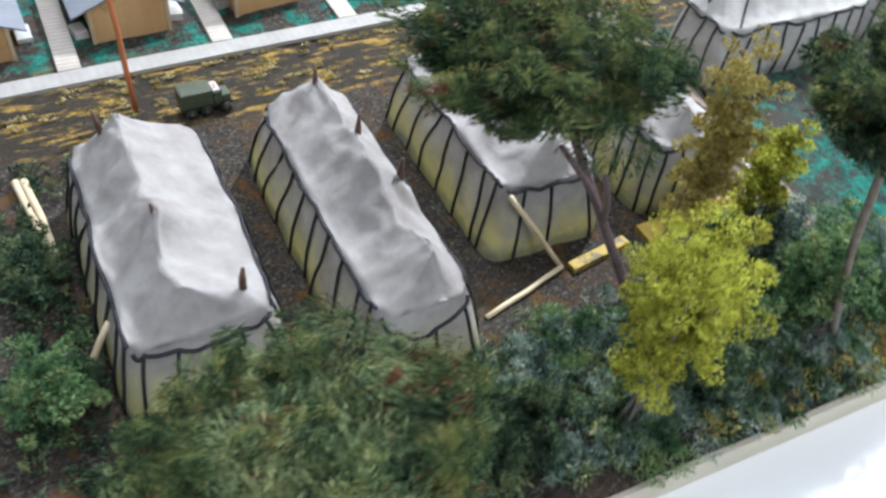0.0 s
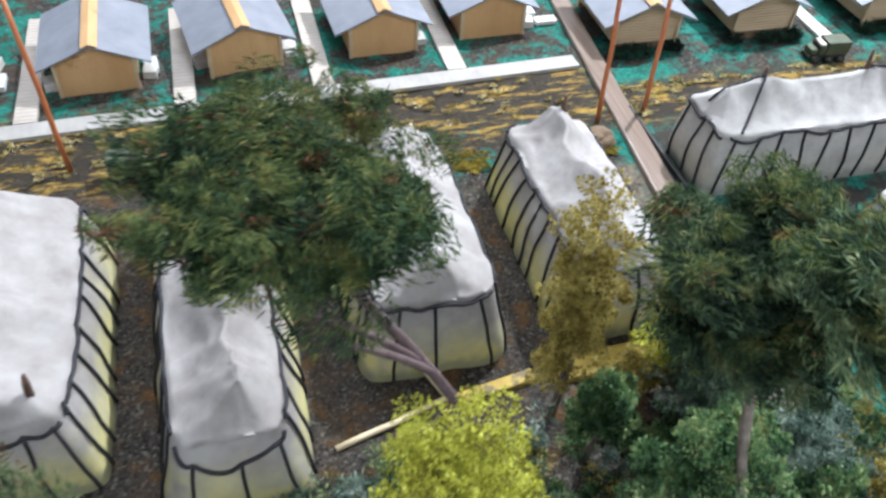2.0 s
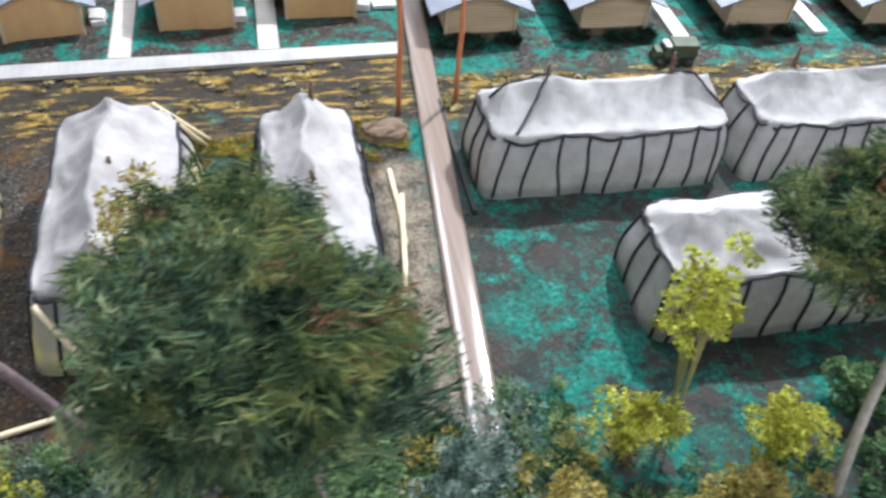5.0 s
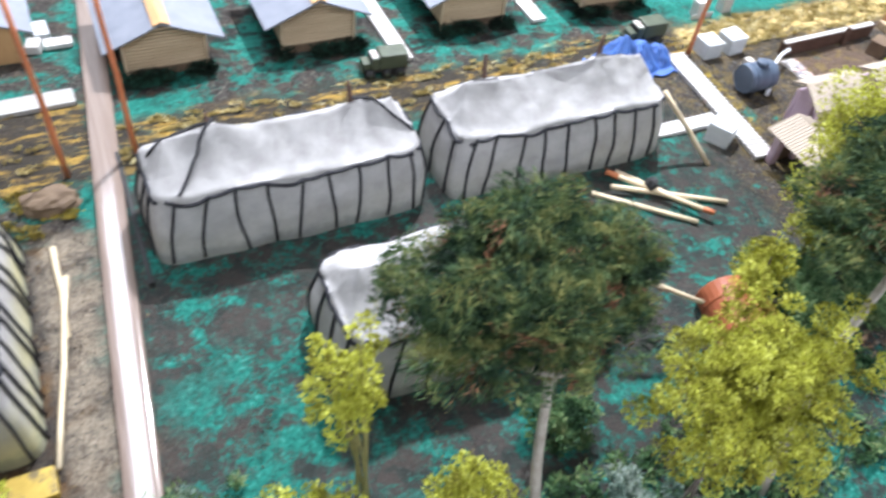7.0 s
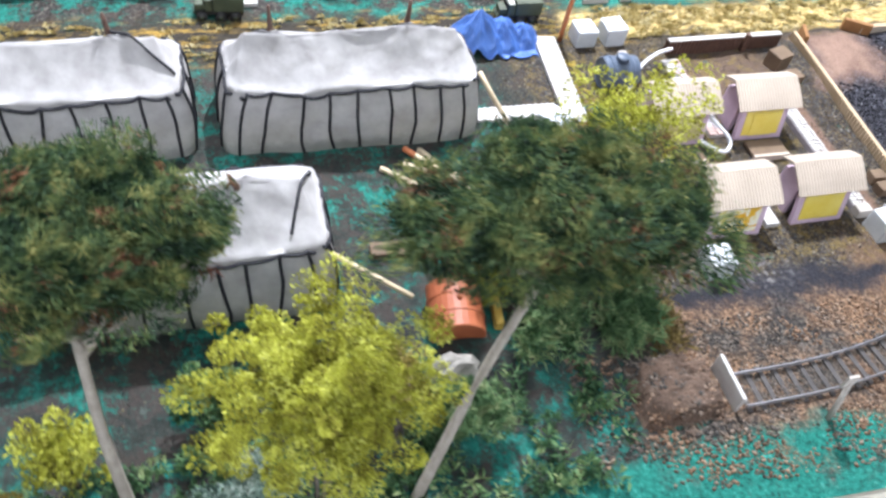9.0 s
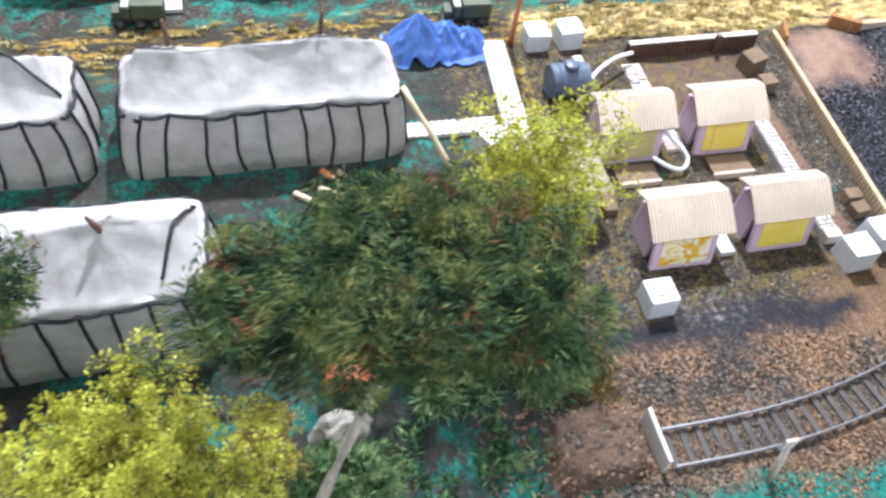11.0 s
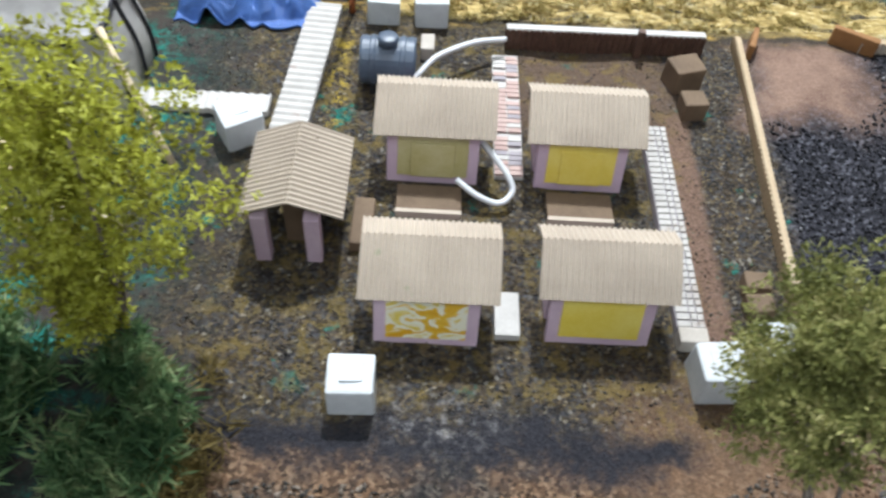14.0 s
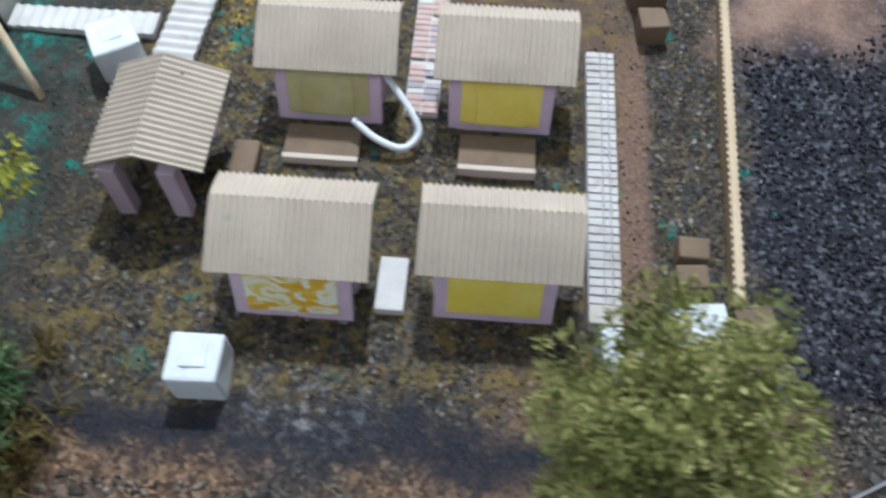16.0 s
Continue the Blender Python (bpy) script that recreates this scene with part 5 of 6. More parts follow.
def earth_mound():
    """A low block of crusted brown earth behind the buffer."""
    n, verts = 30, []
    for j in range(n):
        for i in range(n):
            u, v = i / (n - 1) * 2 - 1, j / (n - 1) * 2 - 1
            d = (abs(u) ** 7 + abs(v) ** 7) ** (1 / 7)
            h = 0.0095 * max(0.0, 1 - max(0.0, d - 0.72) / 0.28) + 0.0022 * noise.noise((u * 3, v * 3, 5)) + 0.0012 * noise.noise((u * 9, v * 9, 2))
            verts.append((0.9755 + u * 0.0235 + 0.002 * noise.noise((v * 3, 1, 1)), 0.180 + v * 0.0190, max(h, 0.0) - 0.001))
    faces = [(j * n + i, j * n + i + 1, (j + 1) * n + i + 1, (j + 1) * n + i) for j in range(n - 1) for i in range(n - 1)]
    earth = plain("brown_earth_crust", (0.04, 0.025, 0.018), (0.17, 0.11, 0.075), 130, 0.9, 0.9, 0.003, 700)
    tagged(shape("earth_mound", verts, faces, earth), "crusted brown earth mound behind track end", "earth mound")


earth_mound()
sg = thing("track_signal", "small grey wedge signal post beside the track", "signal")
rod("post", [(1.0455, 0.1515, -0.001), (1.0448, 0.1535, 0.014), (1.0436, 0.1560, 0.029)], [0.0016, 0.0015, 0.0013], GREYCARD, sg, "", 6)
box_part("plate", (1.0405, 1.0465, 0.1555, 0.1570, 0.025, 0.033), GREYCARD, sg, "", 0.0004)


# ---- far side of the road ----
def platform():
    root = thing("platform", "long white platform with dark doorway beyond the road", "platform")
    box_part("deck", (1.1200, 1.420, 0.5040, 0.5150, -0.001, 0.004), WHITECARD, root, "", 0.0006)
    box_part("wall", (1.13, 1.410, 0.5300, 0.5330, -0.001, 0.03), TIMBER, root, "", 0.0004)
    for x in (1.0735, 1.0485):
        box_part("pillar", (x, x + 0.009, 0.486, 0.494, -0.001, 0.012), WHITECARD, root, "", 0.0008)
    box_part("step", (1.0430, 1.0640, 0.4850, 0.4858, -0.001, 0.0035), WHITECARD, root, "", 0.0005)


platform()
for x, y in ((0.3125, 0.549), (0.345, 0.556), (0.4065, 0.563), (0.214, 0.575), (0.2505, 0.546), (0.4985, 0.560), (0.586, 0.570)):
    loose("paper_step", (x - 0.0045, x + 0.0045, y - 0.0055, y + 0.0055, -0.001, 0.005), WHITECARD, "small white folded card step beside a hut", "step", "white card steps", rng.uniform(-15, 15), 0.0006, 0.0006)


def top_cord(a, b, root, n=16):
    """A cord that follows the canvas between two places of the plan."""
    skin, line = CANVAS[root.name], []
    for i in range(n + 1):
        x, y = a[0] + (b[0] - a[0]) * i / n, a[1] + (b[1] - a[1]) * i / n
        near = np.argsort((skin[:, 0] - x) ** 2 + (skin[:, 1] - y) ** 2)[:4]
        line.append((x, y, max(skin[near, 2]) + 0.0006))
    rod("top_cord", line, 0.0008, ROPE, root, "", 5)


for a, b in (((0.661, 0.3885), (0.630, 0.3915)), ((0.661, 0.3885), (0.639, 0.365)), ((0.7345, 0.391), (0.763, 0.375)), ((0.7345, 0.391), (0.741, 0.408)), ((0.661, 0.3885), (0.667, 0.408))):
    top_cord(a, b, T[5])
top_cord((0.806, 0.262), (0.820, 0.300), T[7])

loose("brown_plank", (0.8480, 0.8680, 0.2770, 0.2860, -0.001, 0.004), CARDDARK, "flat brown card plank on green ground", "plank", "", -4)


# ---- plants ----
def foliage(name, spots, material, parent=None, length=0.003, width=0.0012, flat=0.0, droop=0.0, seed=1, label="", comb=0.0):
    """One mesh of many small bent leaves. spots: arrays of centre, radii and leaf count for each clump."""
    g = np.random.default_rng(seed)
    P, D = [], []
    for c, r, k in spots:
        d = g.normal(size=(k, 3))
        d /= np.linalg.norm(d, axis=1)[:, None]
        rad = g.uniform(0.35, 1.0, k) ** 0.5
        P.append(np.array(c) + d * rad[:, None] * np.array(r))
        D.append(d * np.array([1, 1, 1 - flat]) + g.normal(size=(k, 3)) * 0.55 + g.normal(size=3) * comb * np.array([1, 1, 1 - flat]) + np.array([0, 0, -droop]))
    P, D = np.vstack(P), np.vstack(D)
    n = len(P)
    P[:, 2] = np.maximum(P[:, 2], 0.0012)
    D /= np.linalg.norm(D, axis=1)[:, None]
    S = np.cross(D, g.normal(size=(n, 3)))
    S /= np.linalg.norm(S, axis=1)[:, None]
    N = np.cross(D, S)
    L = (length * g.uniform(0.6, 1.3, n))[:, None]
    W = (width * g.uniform(0.6, 1.3, n))[:, None]
    V = np.empty((n, 4, 3))
    V[:, 0] = P - D * L * 0.5
    V[:, 1] = P + S * W * 0.5 + N * W * 0.25
    V[:, 2] = P + D * L * 0.5
    V[:, 3] = P - S * W * 0.5 + N * W * 0.25
    V[:, :, 2] = np.maximum(V[:, :, 2], 0.0004)
    me = bpy.data.meshes.new(name)
    me.vertices.add(n * 4)
    me.vertices.foreach_set("co", V.reshape(-1))
    me.loops.add(n * 6)
    base = np.arange(n)[:, None] * 4
    me.loops.foreach_set("vertex_index", (base + np.array([0, 1, 2, 0, 2, 3])).reshape(-1).astype(np.int32))
    me.polygons.add(n * 2)
    me.polygons.foreach_set("loop_start", np.arange(0, n * 6, 3, dtype=np.int32))
    me.update(calc_edges=True)
    me.validate()
    me.materials.append(material)
    ob = new(name, me)
    if parent:
        ob.parent = parent
    if label:
        tagged(ob, label)
    return ob


def clumps(c, r, count, size, leaves, seed, top=0.0, shell=0.55):
    """Clump centres filling an uneven ellipsoid."""
    g = np.random.default_rng(seed)
    out = []
    for _ in range(count):
        d = g.normal(size=3)
        d /= np.linalg.norm(d)
        if top and d[2] < 0:
            d[2] *= 1 - top
        q = g.uniform(shell, 1.0) * (1 + 0.42 * noise.noise(Vector(d * 2.2) + Vector((seed, 0, 0))))
        s = size * g.uniform(0.65, 1.35)
        out.append((np.array(c) + d * q * np.array(r), (s, s, s * 0.75), leaves))
    return out


def limb(root, pts, radii, material, name="limb"):
    fine, rr = [], []
    n = len(pts)
    for i in range(n - 1):
        p0, p1, p2, p3 = (Vector(pts[max(0, min(n - 1, i + k))]) for k in (-1, 0, 1, 2))
        for q in range(5):
            t = q / 5
            fine.append(0.5 * (2 * p1 + (p2 - p0) * t + (2 * p0 - 5 * p1 + 4 * p2 - p3) * t * t + (3 * p1 - p0 - 3 * p2 + p3) * t ** 3))
            rr.append((radii[i] * (1 - t) + radii[i + 1] * t) * (1 + 0.12 * noise.noise((i * 3 + q, 1.5, 2))))
    fine.append(Vector(pts[-1]))
    rr.append(radii[-1])
    v, f = tube_data(fine, rr, 9)
    return shape(name, v, f, material, root, "", True)


def pine(label, c, r, base, fork, seed, material, bark, dense=150, twig=None, bow=(0, 0, 0), thick=1.0, second=None, forks=()):
    """Model pine: leaning trunk, spreading limbs, a crown of dark matted fibre pads with lighter tufts on top."""
    root = thing("pine_tree", label, "tree", "model pines")
    g = random.Random(seed)
    b, f, c = Vector(base), Vector(fork), Vector(c)
    mid = b.lerp(f, 0.5) + Vector((g.uniform(-0.004, 0.004), g.uniform(-0.003, 0.003), 0)) + Vector(bow)
    limb(root, [b - Vector((0, 0, 0.002)), mid, f], [0.0027 * thick, 0.0022 * thick, 0.0017 * thick], bark, "trunk")
    for t, end in forks:
        s = b.lerp(f, t) + (mid - b.lerp(f, 0.5)) * math.sin(math.pi * t)
        e = Vector(end)
        limb(root, [s, s.lerp(e, 0.5) + Vector((0.001, 0, 0.001)), e], [0.0017 * thick, 0.0015 * thick, 0.0010 * thick], bark)
    for k in range(7):
        a = k * 0.9 + seed
        e = c + Vector((math.cos(a) * r[0] * 0.75, math.sin(a) * r[1] * 0.75, g.uniform(-0.5, 0.1) * r[2]))
        s = f.lerp(b, g.uniform(0.0, 0.12))
        limb(root, [s, s.lerp(e, 0.5) + Vector((0, 0, -0.002)), e], [0.0013, 0.0009, 0.0005], bark)
    lobes = [(c, r, dense)]
    if second:
        lobes.append((Vector(second[0]), second[1], second[2]))
        limb(root, [f.lerp(c, 0.6), Vector(second[0])], [0.0012, 0.0006], bark)
    spots, tips = [], []
    for k, (lc, lr, n) in enumerate(lobes):
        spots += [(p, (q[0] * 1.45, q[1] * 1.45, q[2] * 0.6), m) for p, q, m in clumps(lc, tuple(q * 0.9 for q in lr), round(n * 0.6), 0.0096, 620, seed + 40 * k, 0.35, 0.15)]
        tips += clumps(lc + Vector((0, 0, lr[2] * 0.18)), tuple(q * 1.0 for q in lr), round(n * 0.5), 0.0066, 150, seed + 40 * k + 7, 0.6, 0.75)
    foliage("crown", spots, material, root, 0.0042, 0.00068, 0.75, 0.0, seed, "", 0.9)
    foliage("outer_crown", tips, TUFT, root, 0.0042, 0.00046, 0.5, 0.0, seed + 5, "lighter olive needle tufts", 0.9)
    foliage("dry_core", clumps(c - Vector((0, 0, r[2] * 0.35)), (r[0] * 0.8, r[1] * 0.8, r[2] * 0.6), 26, 0.006, 26, seed + 3, 0.2), twig or STRAW, root, 0.005, 0.0007, 0.3, 0.2, seed + 9, "dry brown inner twigs")
    return root


PALEBARK = plain("pale_grey_bark", (0.24, 0.21, 0.17), (0.44, 0.40, 0.34), 200, 0.9, 0.8, 0.001)
REDTWIG = leaf("red_brown_twigs", (0.05, 0.02, 0.012), (0.14, 0.05, 0.03), (0.24, 0.10, 0.06))
pine("dark pine with broad flat crown over tent", (0.2605, 0.1500, 0.0960), (0.056, 0.046, 0.026), (0.272, 0.168, 0.0), (0.264, 0.155, 0.080), 3, GREYPINE, BARK, 230)
pine("leaning pine with purple-brown forked trunk before tents", (0.3725, 0.2325, 0.1570), (0.043, 0.041, 0.022), (0.4560, 0.2120, 0.0), (0.3790, 0.2220, 0.1450), 5, PINE, PINKBARK, 195, REDTWIG, (0, 0.004, 0), 1.0, None, ((0.54, (0.3700, 0.2070, 0.140)), (0.50, (0.3830, 0.1960, 0.132))))
pine("rounded dark pine beside the divider strip", (0.4975, 0.1785, 0.1470), (0.028, 0.033, 0.031), (0.536, 0.158, 0.0), (0.506, 0.175, 0.130), 8, BLUEPINE, BARK, 130, REDTWIG, second=((0.5060, 0.1330, 0.1880), (0.030, 0.023, 0.021), 95))
pine("dark pine with straight grey trunk before tent", (0.7330, 0.2060, 0.1205), (0.0490, 0.034, 0.018), (0.7330, 0.1640, 0.0), (0.7300, 0.1860, 0.1020), 13, PINE, PALEBARK, 220, REDTWIG)
pine("wide pine with curved pale trunk and reddish twigs", (0.8835, 0.1850, 0.1380), (0.060, 0.030, 0.019), (0.8400, 0.1500, 0.0), (0.8850, 0.1810, 0.1220), 21, PINE, PALEBARK, 205, REDTWIG, (0.006, 0.006, 0.0), 0.95)


def bush(label, c, r, material, seed, count=90, leaves=60, size=0.006, length=0.0024, width=0.0016, stems=3, ground=None, stem_mat=None, name="bush", group="bushes"):
    root = thing(name, label, "bush", group)
    g = random.Random(seed)
    gx, gy = ground or (c[0], c[1])
    for k in range(stems):
        e = (c[0] + g.uniform(-0.5, 0.5) * r[0], c[1] + g.uniform(-0.5, 0.5) * r[1], c[2] + g.uniform(-0.2, 0.6) * r[2])
        limb(root, [(gx + g.uniform(-0.003, 0.003), gy + g.uniform(-0.003, 0.003), -0.002), ((gx + e[0]) / 2 + 0.002, (gy + e[1]) / 2, e[2] * 0.5), e], [0.0009, 0.0007, 0.0004], stem_mat or BARK, "stem")
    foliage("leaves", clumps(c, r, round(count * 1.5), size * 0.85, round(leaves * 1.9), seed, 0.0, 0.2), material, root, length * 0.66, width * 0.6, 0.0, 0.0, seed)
    return root


YSTEM = plain("yellow_green_twig", (0.16, 0.15, 0.05), (0.36, 0.32, 0.12), 200, 0.8)
bush("lime-yellow leafy bush before the tents", (0.4110, 0.1625, 0.0830), (0.027, 0.023, 0.048), LIME, 31, 150, 72, ground=(0.4095, 0.165))
bush("tall thin olive-brown shrub between tents", (0.4740, 0.2250, 0.0980), (0.018, 0.019, 0.058), OLIVE, 33, 110, 44, 0.0052, 0.003, 0.0016, ground=(0.4840, 0.2390))
bush("large lime-yellow bush beside the barrel", (0.8030, 0.1600, 0.0870), (0.044, 0.030, 0.039), LIME, 35, 210, 76, ground=(0.802, 0.158))
bush("airy lime-yellow bush with pale stems by cabins", (0.9590, 0.2640, 0.0820), (0.039, 0.018, 0.049), LIME, 37, 150, 26, 0.0074, 0.0036, 0.0019, ground=(0.956, 0.256))
bush("low yellow-green shrub under the airy bush", (0.9520, 0.2560, 0.0400), (0.018, 0.015, 0.028), LIME, 38, 60, 36, 0.006, 0.0034, 0.0018, stem_mat=YSTEM)
bush("olive-green bush near the railway track", (1.1350, 0.2070, 0.0920), (0.021, 0.021, 0.028), leaf("olive_green_foliage", (0.09, 0.095, 0.03), (0.20, 0.215, 0.065), (0.34, 0.34, 0.12), (0.50, 0.46, 0.21)), 39, 150, 60, 0.0062, 0.0026, 0.0013, ground=(1.160, 0.190))
bush("spindly yellow-green sapling before tent", (0.6720, 0.2185, 0.0760), (0.015, 0.017, 0.036), LIME, 41, 34, 24, 0.0052, 0.0036, 0.0026, 6, ground=(0.676, 0.210), stem_mat=YSTEM)
bush("low yellow-green bush around a sapling", (0.6480, 0.1980, 0.026), (0.024, 0.014, 0.017), LIME, 43, 34, 26, 0.0062, 0.0036, 0.0026, 7, stem_mat=YSTEM)
bush("low yellow-green bush near pine trunk", (0.7115, 0.1860, 0.028), (0.018, 0.013, 0.017), LIME, 45, 32, 30, 0.0058, 0.0034, 0.0024, 6, stem_mat=YSTEM)
bush("yellow-green shrub at the board edge", (0.683, 0.158, 0.02), (0.030, 0.014, 0.014), OLIVE, 46, 34, 50, 0.006, 0.0036, 0.0024)
bush("yellow-green bush before yellow board", (0.5340, 0.2340, 0.058), (0.018, 0.011, 0.030), LIME, 47, 60, 50, 0.006, 0.0034, 0.0024, ground=(0.534, 0.246))
bush("bright green leafy bush behind lime bush", (0.489, 0.213, 0.040), (0.015, 0.013, 0.022), GREENB, 49, 46, 60, 0.006, 0.0034, 0.0024)
bush("dark green bush at the board edge", (0.455, 0.168, 0.026), (0.026, 0.018, 0.022), BLUEPINE, 51, 60, 70, 0.007, 0.004, 0.0016)
bush("dark green bush under pine", (0.52, 0.178, 0.042), (0.028, 0.018, 0.038), GREENB, 53, 80, 60, 0.007, 0.0036, 0.002)
bush("sage-grey bush beside the divider strip", (0.545, 0.226, 0.022), (0.022, 0.015, 0.020), SAGE, 55, 44, 56, 0.006, 0.004, 0.0016)
bush("sage-grey bush at the board edge", (0.578, 0.185, 0.024), (0.022, 0.016, 0.022), SAGE, 57, 40, 56, 0.006, 0.004, 0.0016)
bush("bright green bush beside the divider strip", (0.572, 0.163, 0.022), (0.020, 0.012, 0.016), GREENB, 59, 40, 60, 0.006, 0.0036, 0.002)
bush("olive bush by the divider strip", (0.606, 0.160, 0.028), (0.016, 0.014, 0.020), OLIVE, 61, 40, 50, 0.006, 0.0036, 0.002)
bush("olive-yellow bush before yellow board", (0.530, 0.240, 0.020), (0.018, 0.009, 0.012), OLIVE, 62, 26, 50, 0.006, 0.0036, 0.0022)
bush("green leafy bush behind pine trunk", (0.766, 0.206, 0.014), (0.016, 0.013, 0.014), GREENB, 63, 30, 50, 0.006, 0.0038, 0.0024)
bush("grey-green heath bush at board edge", (0.772, 0.160, 0.012), (0.026, 0.016, 0.012), SAGE, 65, 36, 56, 0.006, 0.004, 0.0016)
bush("dark green bush beside tent", (0.194, 0.34, 0.012), (0.020, 0.028, 0.014), BLUEPINE, 67, 46, 70, 0.006, 0.004, 0.0016)
bush("dark green bush beside tent", (0.192, 0.268, 0.016), (0.022, 0.026, 0.018), GREENB, 69, 50, 60, 0.006, 0.004, 0.0016)
bush("dark green bush at the board edge", (0.215, 0.205, 0.02), (0.024, 0.024, 0.02), BLUEPINE, 71, 50, 70, 0.006, 0.004, 0.0016)
bush("dark green shrub at the board edge", (0.36, 0.175, 0.018), (0.03, 0.02, 0.018), BLUEPINE, 73, 50, 70, 0.006, 0.004, 0.0016)
bush("pale green fern cushion beside a stone", (0.868, 0.180, 0.018), (0.024, 0.014, 0.014), FERN, 75, 46, 60, 0.006, 0.0065, 0.0011, stems=2)
bush("yellow-green shrub behind the barrel", (0.8990, 0.2390, 0.033), (0.014, 0.014, 0.022), LIME, 76, 40, 40, 0.006, 0.0038, 0.002)
bush("pale straw-coloured shrub beside pine", (0.838, 0.190, 0.030), (0.014, 0.014, 0.022), OLIVE, 78, 30, 40, 0.006, 0.005, 0.0012)


def tuft_field(name, label, x0, x1, y0, y1, count, leaves, size, material, seed, length, width, lift=0.004):
    g = np.random.default_rng(seed)
    spots = []
    while len(spots) < count:
        x, y = g.uniform(x0, x1), g.uniform(y0, y1)
        if noise.noise((x * 45, y * 45, seed)) > -0.12:
            s = size * g.uniform(0.5, 1.4)
            spots.append(((x, y, relief(x, y) + lift), (s, s, s * 0.7), leaves))
    return tagged(foliage(name, spots, material, None, length, width, 0.2, -0.2, seed), label, "undergrowth", "", "stuff")


tuft_field("fern_undergrowth", "thick green fern-like undergrowth on the mound", 0.905, 0.978, 0.205, 0.258, 120, 60, 0.008, FERN, 81, 0.0085, 0.0011, 0.007)
tuft_field("dark_undergrowth", "dark green undergrowth along the board edge", 0.40, 0.63, 0.135, 0.235, 380, 90, 0.007, GREENB, 82, 0.0040, 0.0009)
tuft_field("sage_undergrowth", "sage-green undergrowth along the board edge", 0.43, 0.62, 0.135, 0.235, 130, 90, 0.006, SAGE, 83, 0.0036, 0.0008, 0.008)
tuft_field("mixed_undergrowth", "grey-green undergrowth before the tents", 0.36, 0.47, 0.150, 0.225, 120, 90, 0.006, SAGE, 89, 0.0036, 0.0008, 0.006)
tuft_field("straw_tufts", "dry straw tufts beside the mound", 0.955, 0.992, 0.198, 0.250, 34, 22, 0.006, STRAW, 84, 0.008, 0.0009)
tuft_field("dry_undergrowth", "brown and green undergrowth by the barrel", 0.80, 0.95, 0.14, 0.20, 60, 30, 0.006, GREENB, 85, 0.0055, 0.0014)
tuft_field("left_undergrowth", "dark green undergrowth beside the first tent", 0.10, 0.23, 0.14, 0.42, 160, 36, 0.007, BLUEPINE, 86, 0.005, 0.0015)


# ---- loose stones, scatter and fibre ----
def pebbles(name, label, material, spots, seed):
    """Many small angular stones in one mesh."""
    g = np.random.default_rng(seed)
    base = np.array([(1, 0, 0), (-1, 0, 0), (0, 1, 0), (0, -1, 0), (0, 0, 1), (0, 0, -1)], float)
    tri = np.array([(0, 2, 4), (2, 1, 4), (1, 3, 4), (3, 0, 4), (2, 0, 5), (1, 2, 5), (3, 1, 5), (0, 3, 5)])
    n = len(spots)
    V = np.empty((n, 6, 3))
    for i, (x, y, z, s) in enumerate(spots):
        q, _ = np.linalg.qr(g.normal(size=(3, 3)))
        V[i] = (base * g.uniform(0.6, 1.3, (6, 1)) * s * np.array([1, 0.85, 0.65])) @ q + np.array([x, y, z + s * 0.2])
    me = bpy.data.meshes.new(name)
    me.vertices.add(n * 6)
    me.vertices.foreach_set("co", V.reshape(-1))
    me.loops.add(n * 24)
    me.loops.foreach_set("vertex_index", (np.arange(n)[:, None, None] * 6 + tri).reshape(-1).astype(np.int32))
    me.polygons.add(n * 8)
    me.polygons.foreach_set("loop_start", np.arange(0, n * 24, 3, dtype=np.int32))
    me.update(calc_edges=True)
    me.materials.append(material)
    return tagged(new(name, me), label, "gravel", "", "stuff")


def scatter(x0, x1, y0, y1, count, lo, hi, seed, keep=None):
    g = np.random.default_rng(seed)
    out = []
    while len(out) < count:
        x, y = g.uniform(x0, x1), g.uniform(y0, y1)
        if keep is None or keep(x, y):
            out.append((x, y, relief(x, y), g.uniform(lo, hi)))
    return out


def off_track(x, y):
    a = math.hypot(x - 1.03, y - 0.5627)
    on = abs(y - 0.1727) < 0.0085 if x < 1.03 else abs(a - 0.39) < 0.0085
    return not on


pebbles("ballast", "brown and grey ballast stones round the track", STONE, scatter(0.955, 1.40, 0.125, 0.262, 9800, 0.0005, 0.0015, 91, lambda x, y: off_track(x, y) and noise.noise((x * 38, y * 38, 3)) + 0.5 * noise.noise((x * 110, y * 110, 8)) > -0.16 and y < 0.2155 + 0.006 * noise.noise((x * 40, 1, 1)) + max(0.0, (x - 1.14) * 0.5) and y > front(x) + 0.012), 91)
pebbles("track_ballast", "small ballast between the sleepers", STONE, scatter(1.0, 1.35, 0.158, 0.283, 9000, 0.0004, 0.0010, 92, lambda x, y: not off_track(x, y)), 92)
pebbles("gravel", "dark grey gravel round tents and cabins", GREYSTONE, scatter(0.22, 1.19, 0.18, 0.45, 22000, 0.0003, 0.0008, 93, lambda x, y: not (x > 0.99 and y < 0.238) and (x < 0.60 or x > 0.95 or noise.noise((x * 30, y * 30, 5)) > 0.2)), 93)
pebbles("coal", "heap of black coal lumps in the yard", COALSTONE, scatter(1.193, 1.5, 0.25, 0.428, 11500, 0.0005, 0.0013, 94, lambda x, y: math.hypot(x - 1.213, y - 0.412) > 0.035), 94)
pebbles("brown_chips", "brown bark chips beside the earth block", STONE, scatter(0.925, 0.998, 0.148, 0.203, 900, 0.0006, 0.0018, 95), 95)


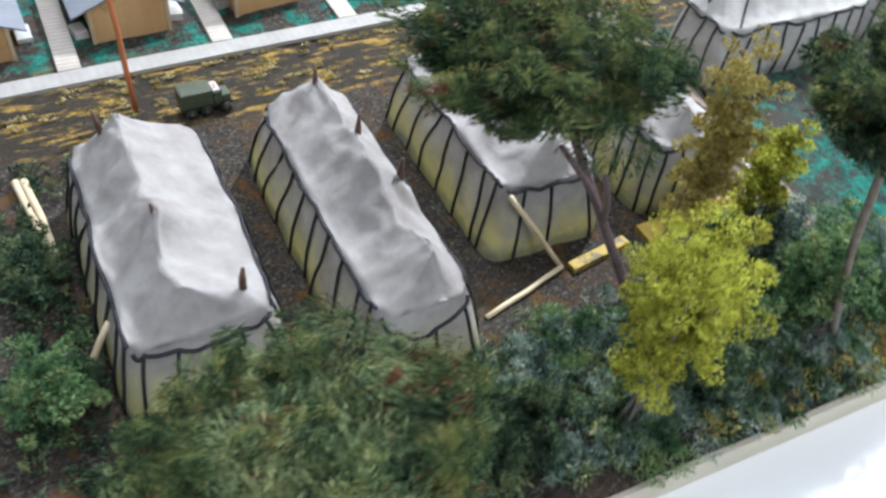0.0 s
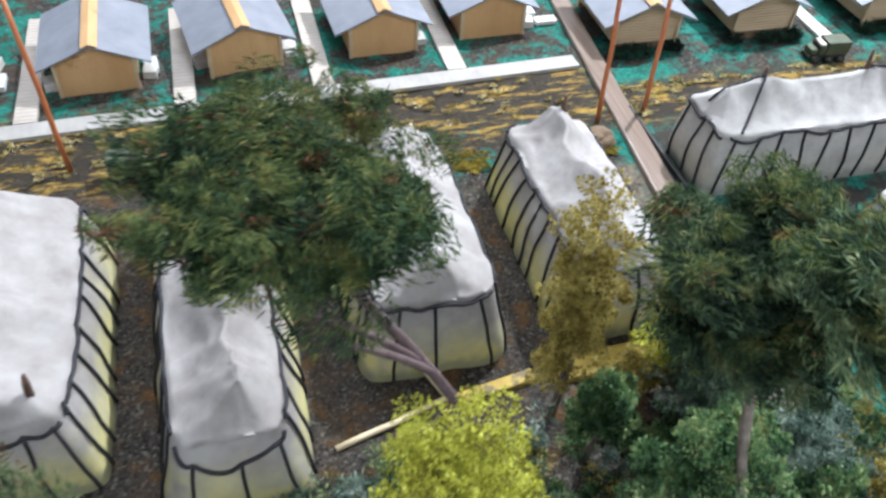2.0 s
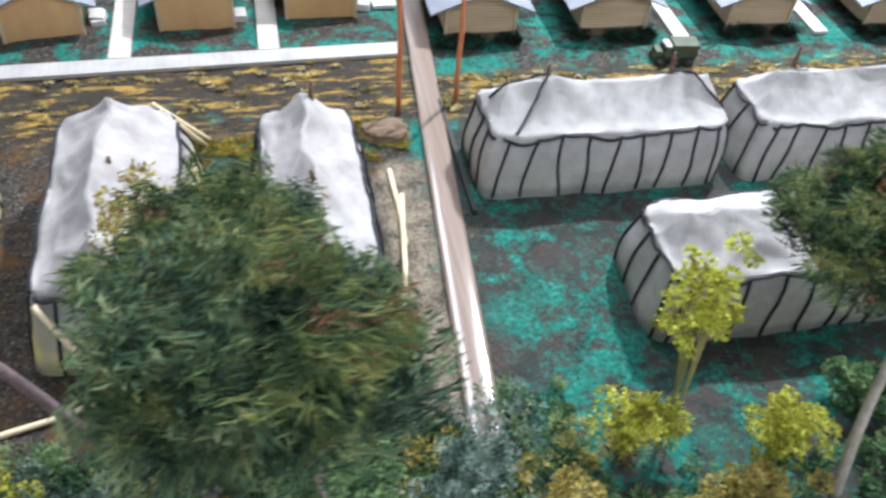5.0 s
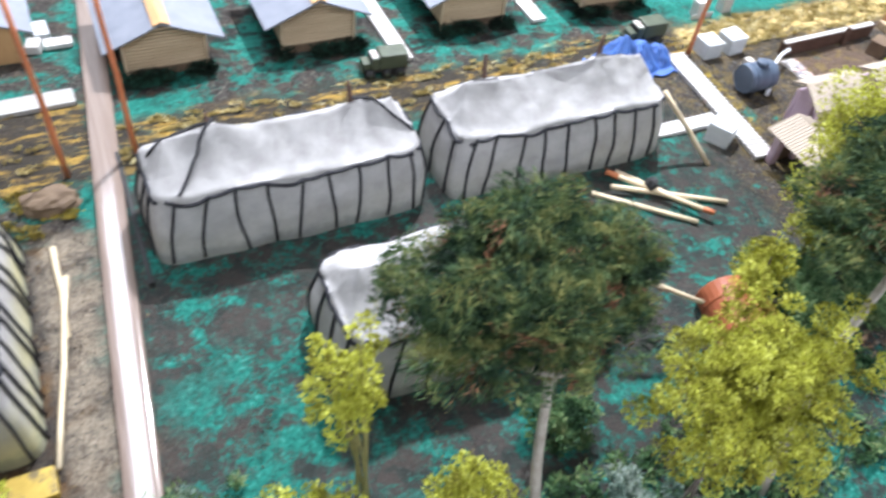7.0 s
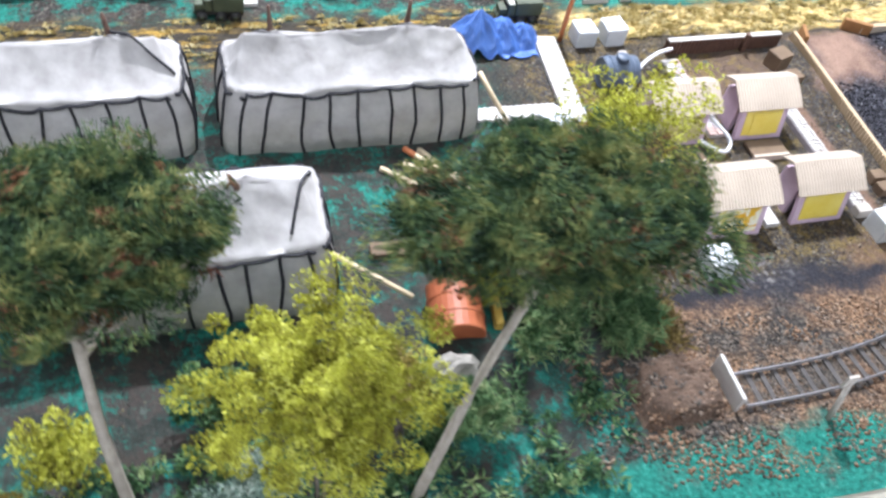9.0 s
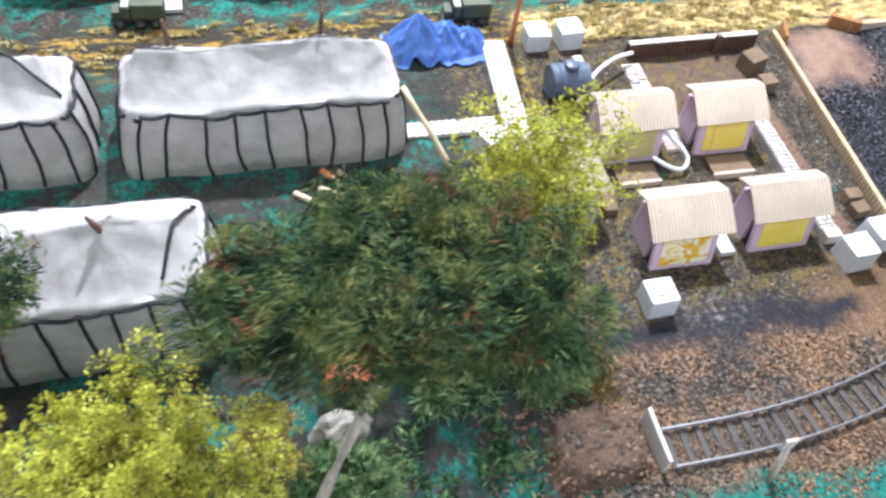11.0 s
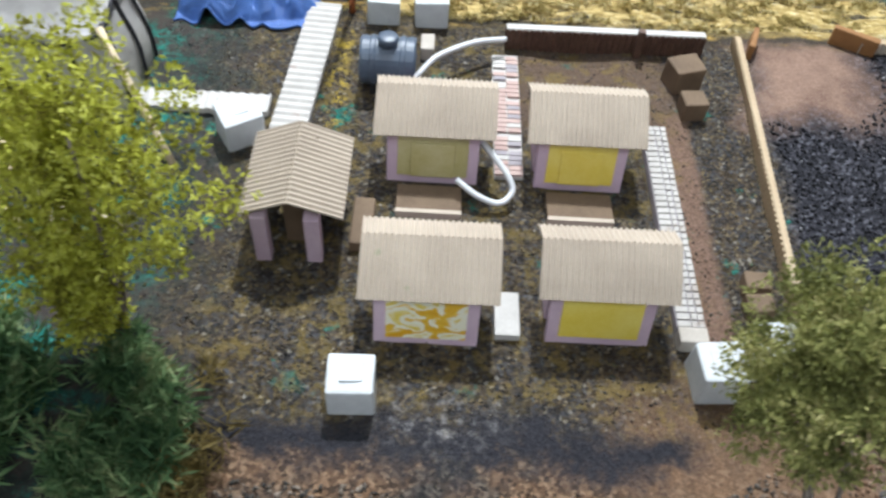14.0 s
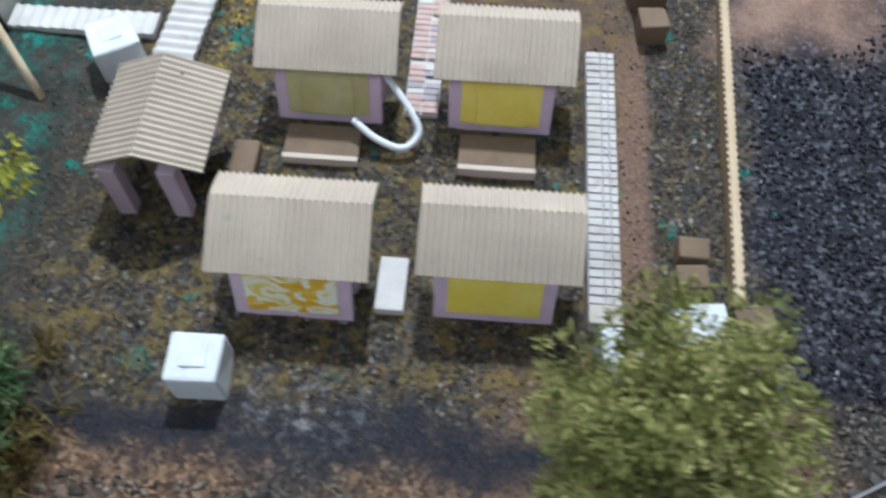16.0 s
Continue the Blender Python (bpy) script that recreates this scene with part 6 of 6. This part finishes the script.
def block_height(x, y):
    """Top of the crusted earth block behind the buffer."""
    u, v = abs(x - 0.9755) / 0.0235, abs(y - 0.180) / 0.0190
    d = (u ** 7 + v ** 7) ** (1 / 7)
    return 0.0075 * max(0.0, 1 - max(0.0, d - 0.72) / 0.28)


crust = np.random.default_rng(77)
pebbles("brown_chips", "brown chips crusted on the earth block", STONE,
        [(x, y, block_height(x, y), s) for x, y, s in zip(crust.uniform(0.9535, 0.9975, 700), crust.uniform(0.1625, 0.1975, 700), crust.uniform(0.0006, 0.0019, 700))], 78)


def fibre(name, label, x0, x1, y0, y1, count, material, seed):
    g = np.random.default_rng(seed)
    spots = [((g.uniform(x0, x1), g.uniform(y0, y1), 0.0014), (0.0055 * g.uniform(0.4, 1.3), 0.0014, 0.0006), 16) for _ in range(count)]
    return tagged(foliage(name, spots, material, None, 0.0035, 0.0013, 0.9, 0.0, seed), label, "scatter", "", "stuff")


fibre("road_fibre", "yellow fibre pressed into the road", -0.1, 0.58, 0.45, 0.506, 230, MOSSROAD, 96)
fibre("road_fibre", "yellow fibre pressed into the road", 0.61, 1.10, 0.442, 0.48, 210, MOSSROAD, 97)
fibre("road_fibre", "straw-yellow fibre along the road edge", 1.05, 1.5, 0.445, 0.478, 420, MOSSROAD, 98)
tuft_field("edge_undergrowth", "dark green undergrowth before the first tents", 0.20, 0.42, 0.150, 0.222, 260, 46, 0.007, GREYPINE, 87, 0.005, 0.0013)
tuft_field("mixed_undergrowth", "green and olive undergrowth along the board edge", 0.62, 0.86, 0.126, 0.185, 170, 44, 0.006, GREENB, 88, 0.005, 0.0013)
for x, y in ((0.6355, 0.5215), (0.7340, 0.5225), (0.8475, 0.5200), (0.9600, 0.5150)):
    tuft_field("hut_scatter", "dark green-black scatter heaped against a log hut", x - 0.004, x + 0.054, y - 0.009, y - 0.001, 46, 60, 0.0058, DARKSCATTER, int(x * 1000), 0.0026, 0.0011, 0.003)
fibre("yellow_moss", "dull yellow moss between tents and road", 0.462, 0.506, 0.408, 0.428, 70, MOSS, 99)
fibre("yellow_moss", "dull yellow moss beside the divider strip", 0.535, 0.590, 0.400, 0.436, 60, MOSS, 100)
tuft_field("olive_undergrowth", "olive and straw undergrowth along the board edge", 0.44, 0.66, 0.135, 0.215, 110, 70, 0.006, OLIVE, 90, 0.0036, 0.0008, 0.007)
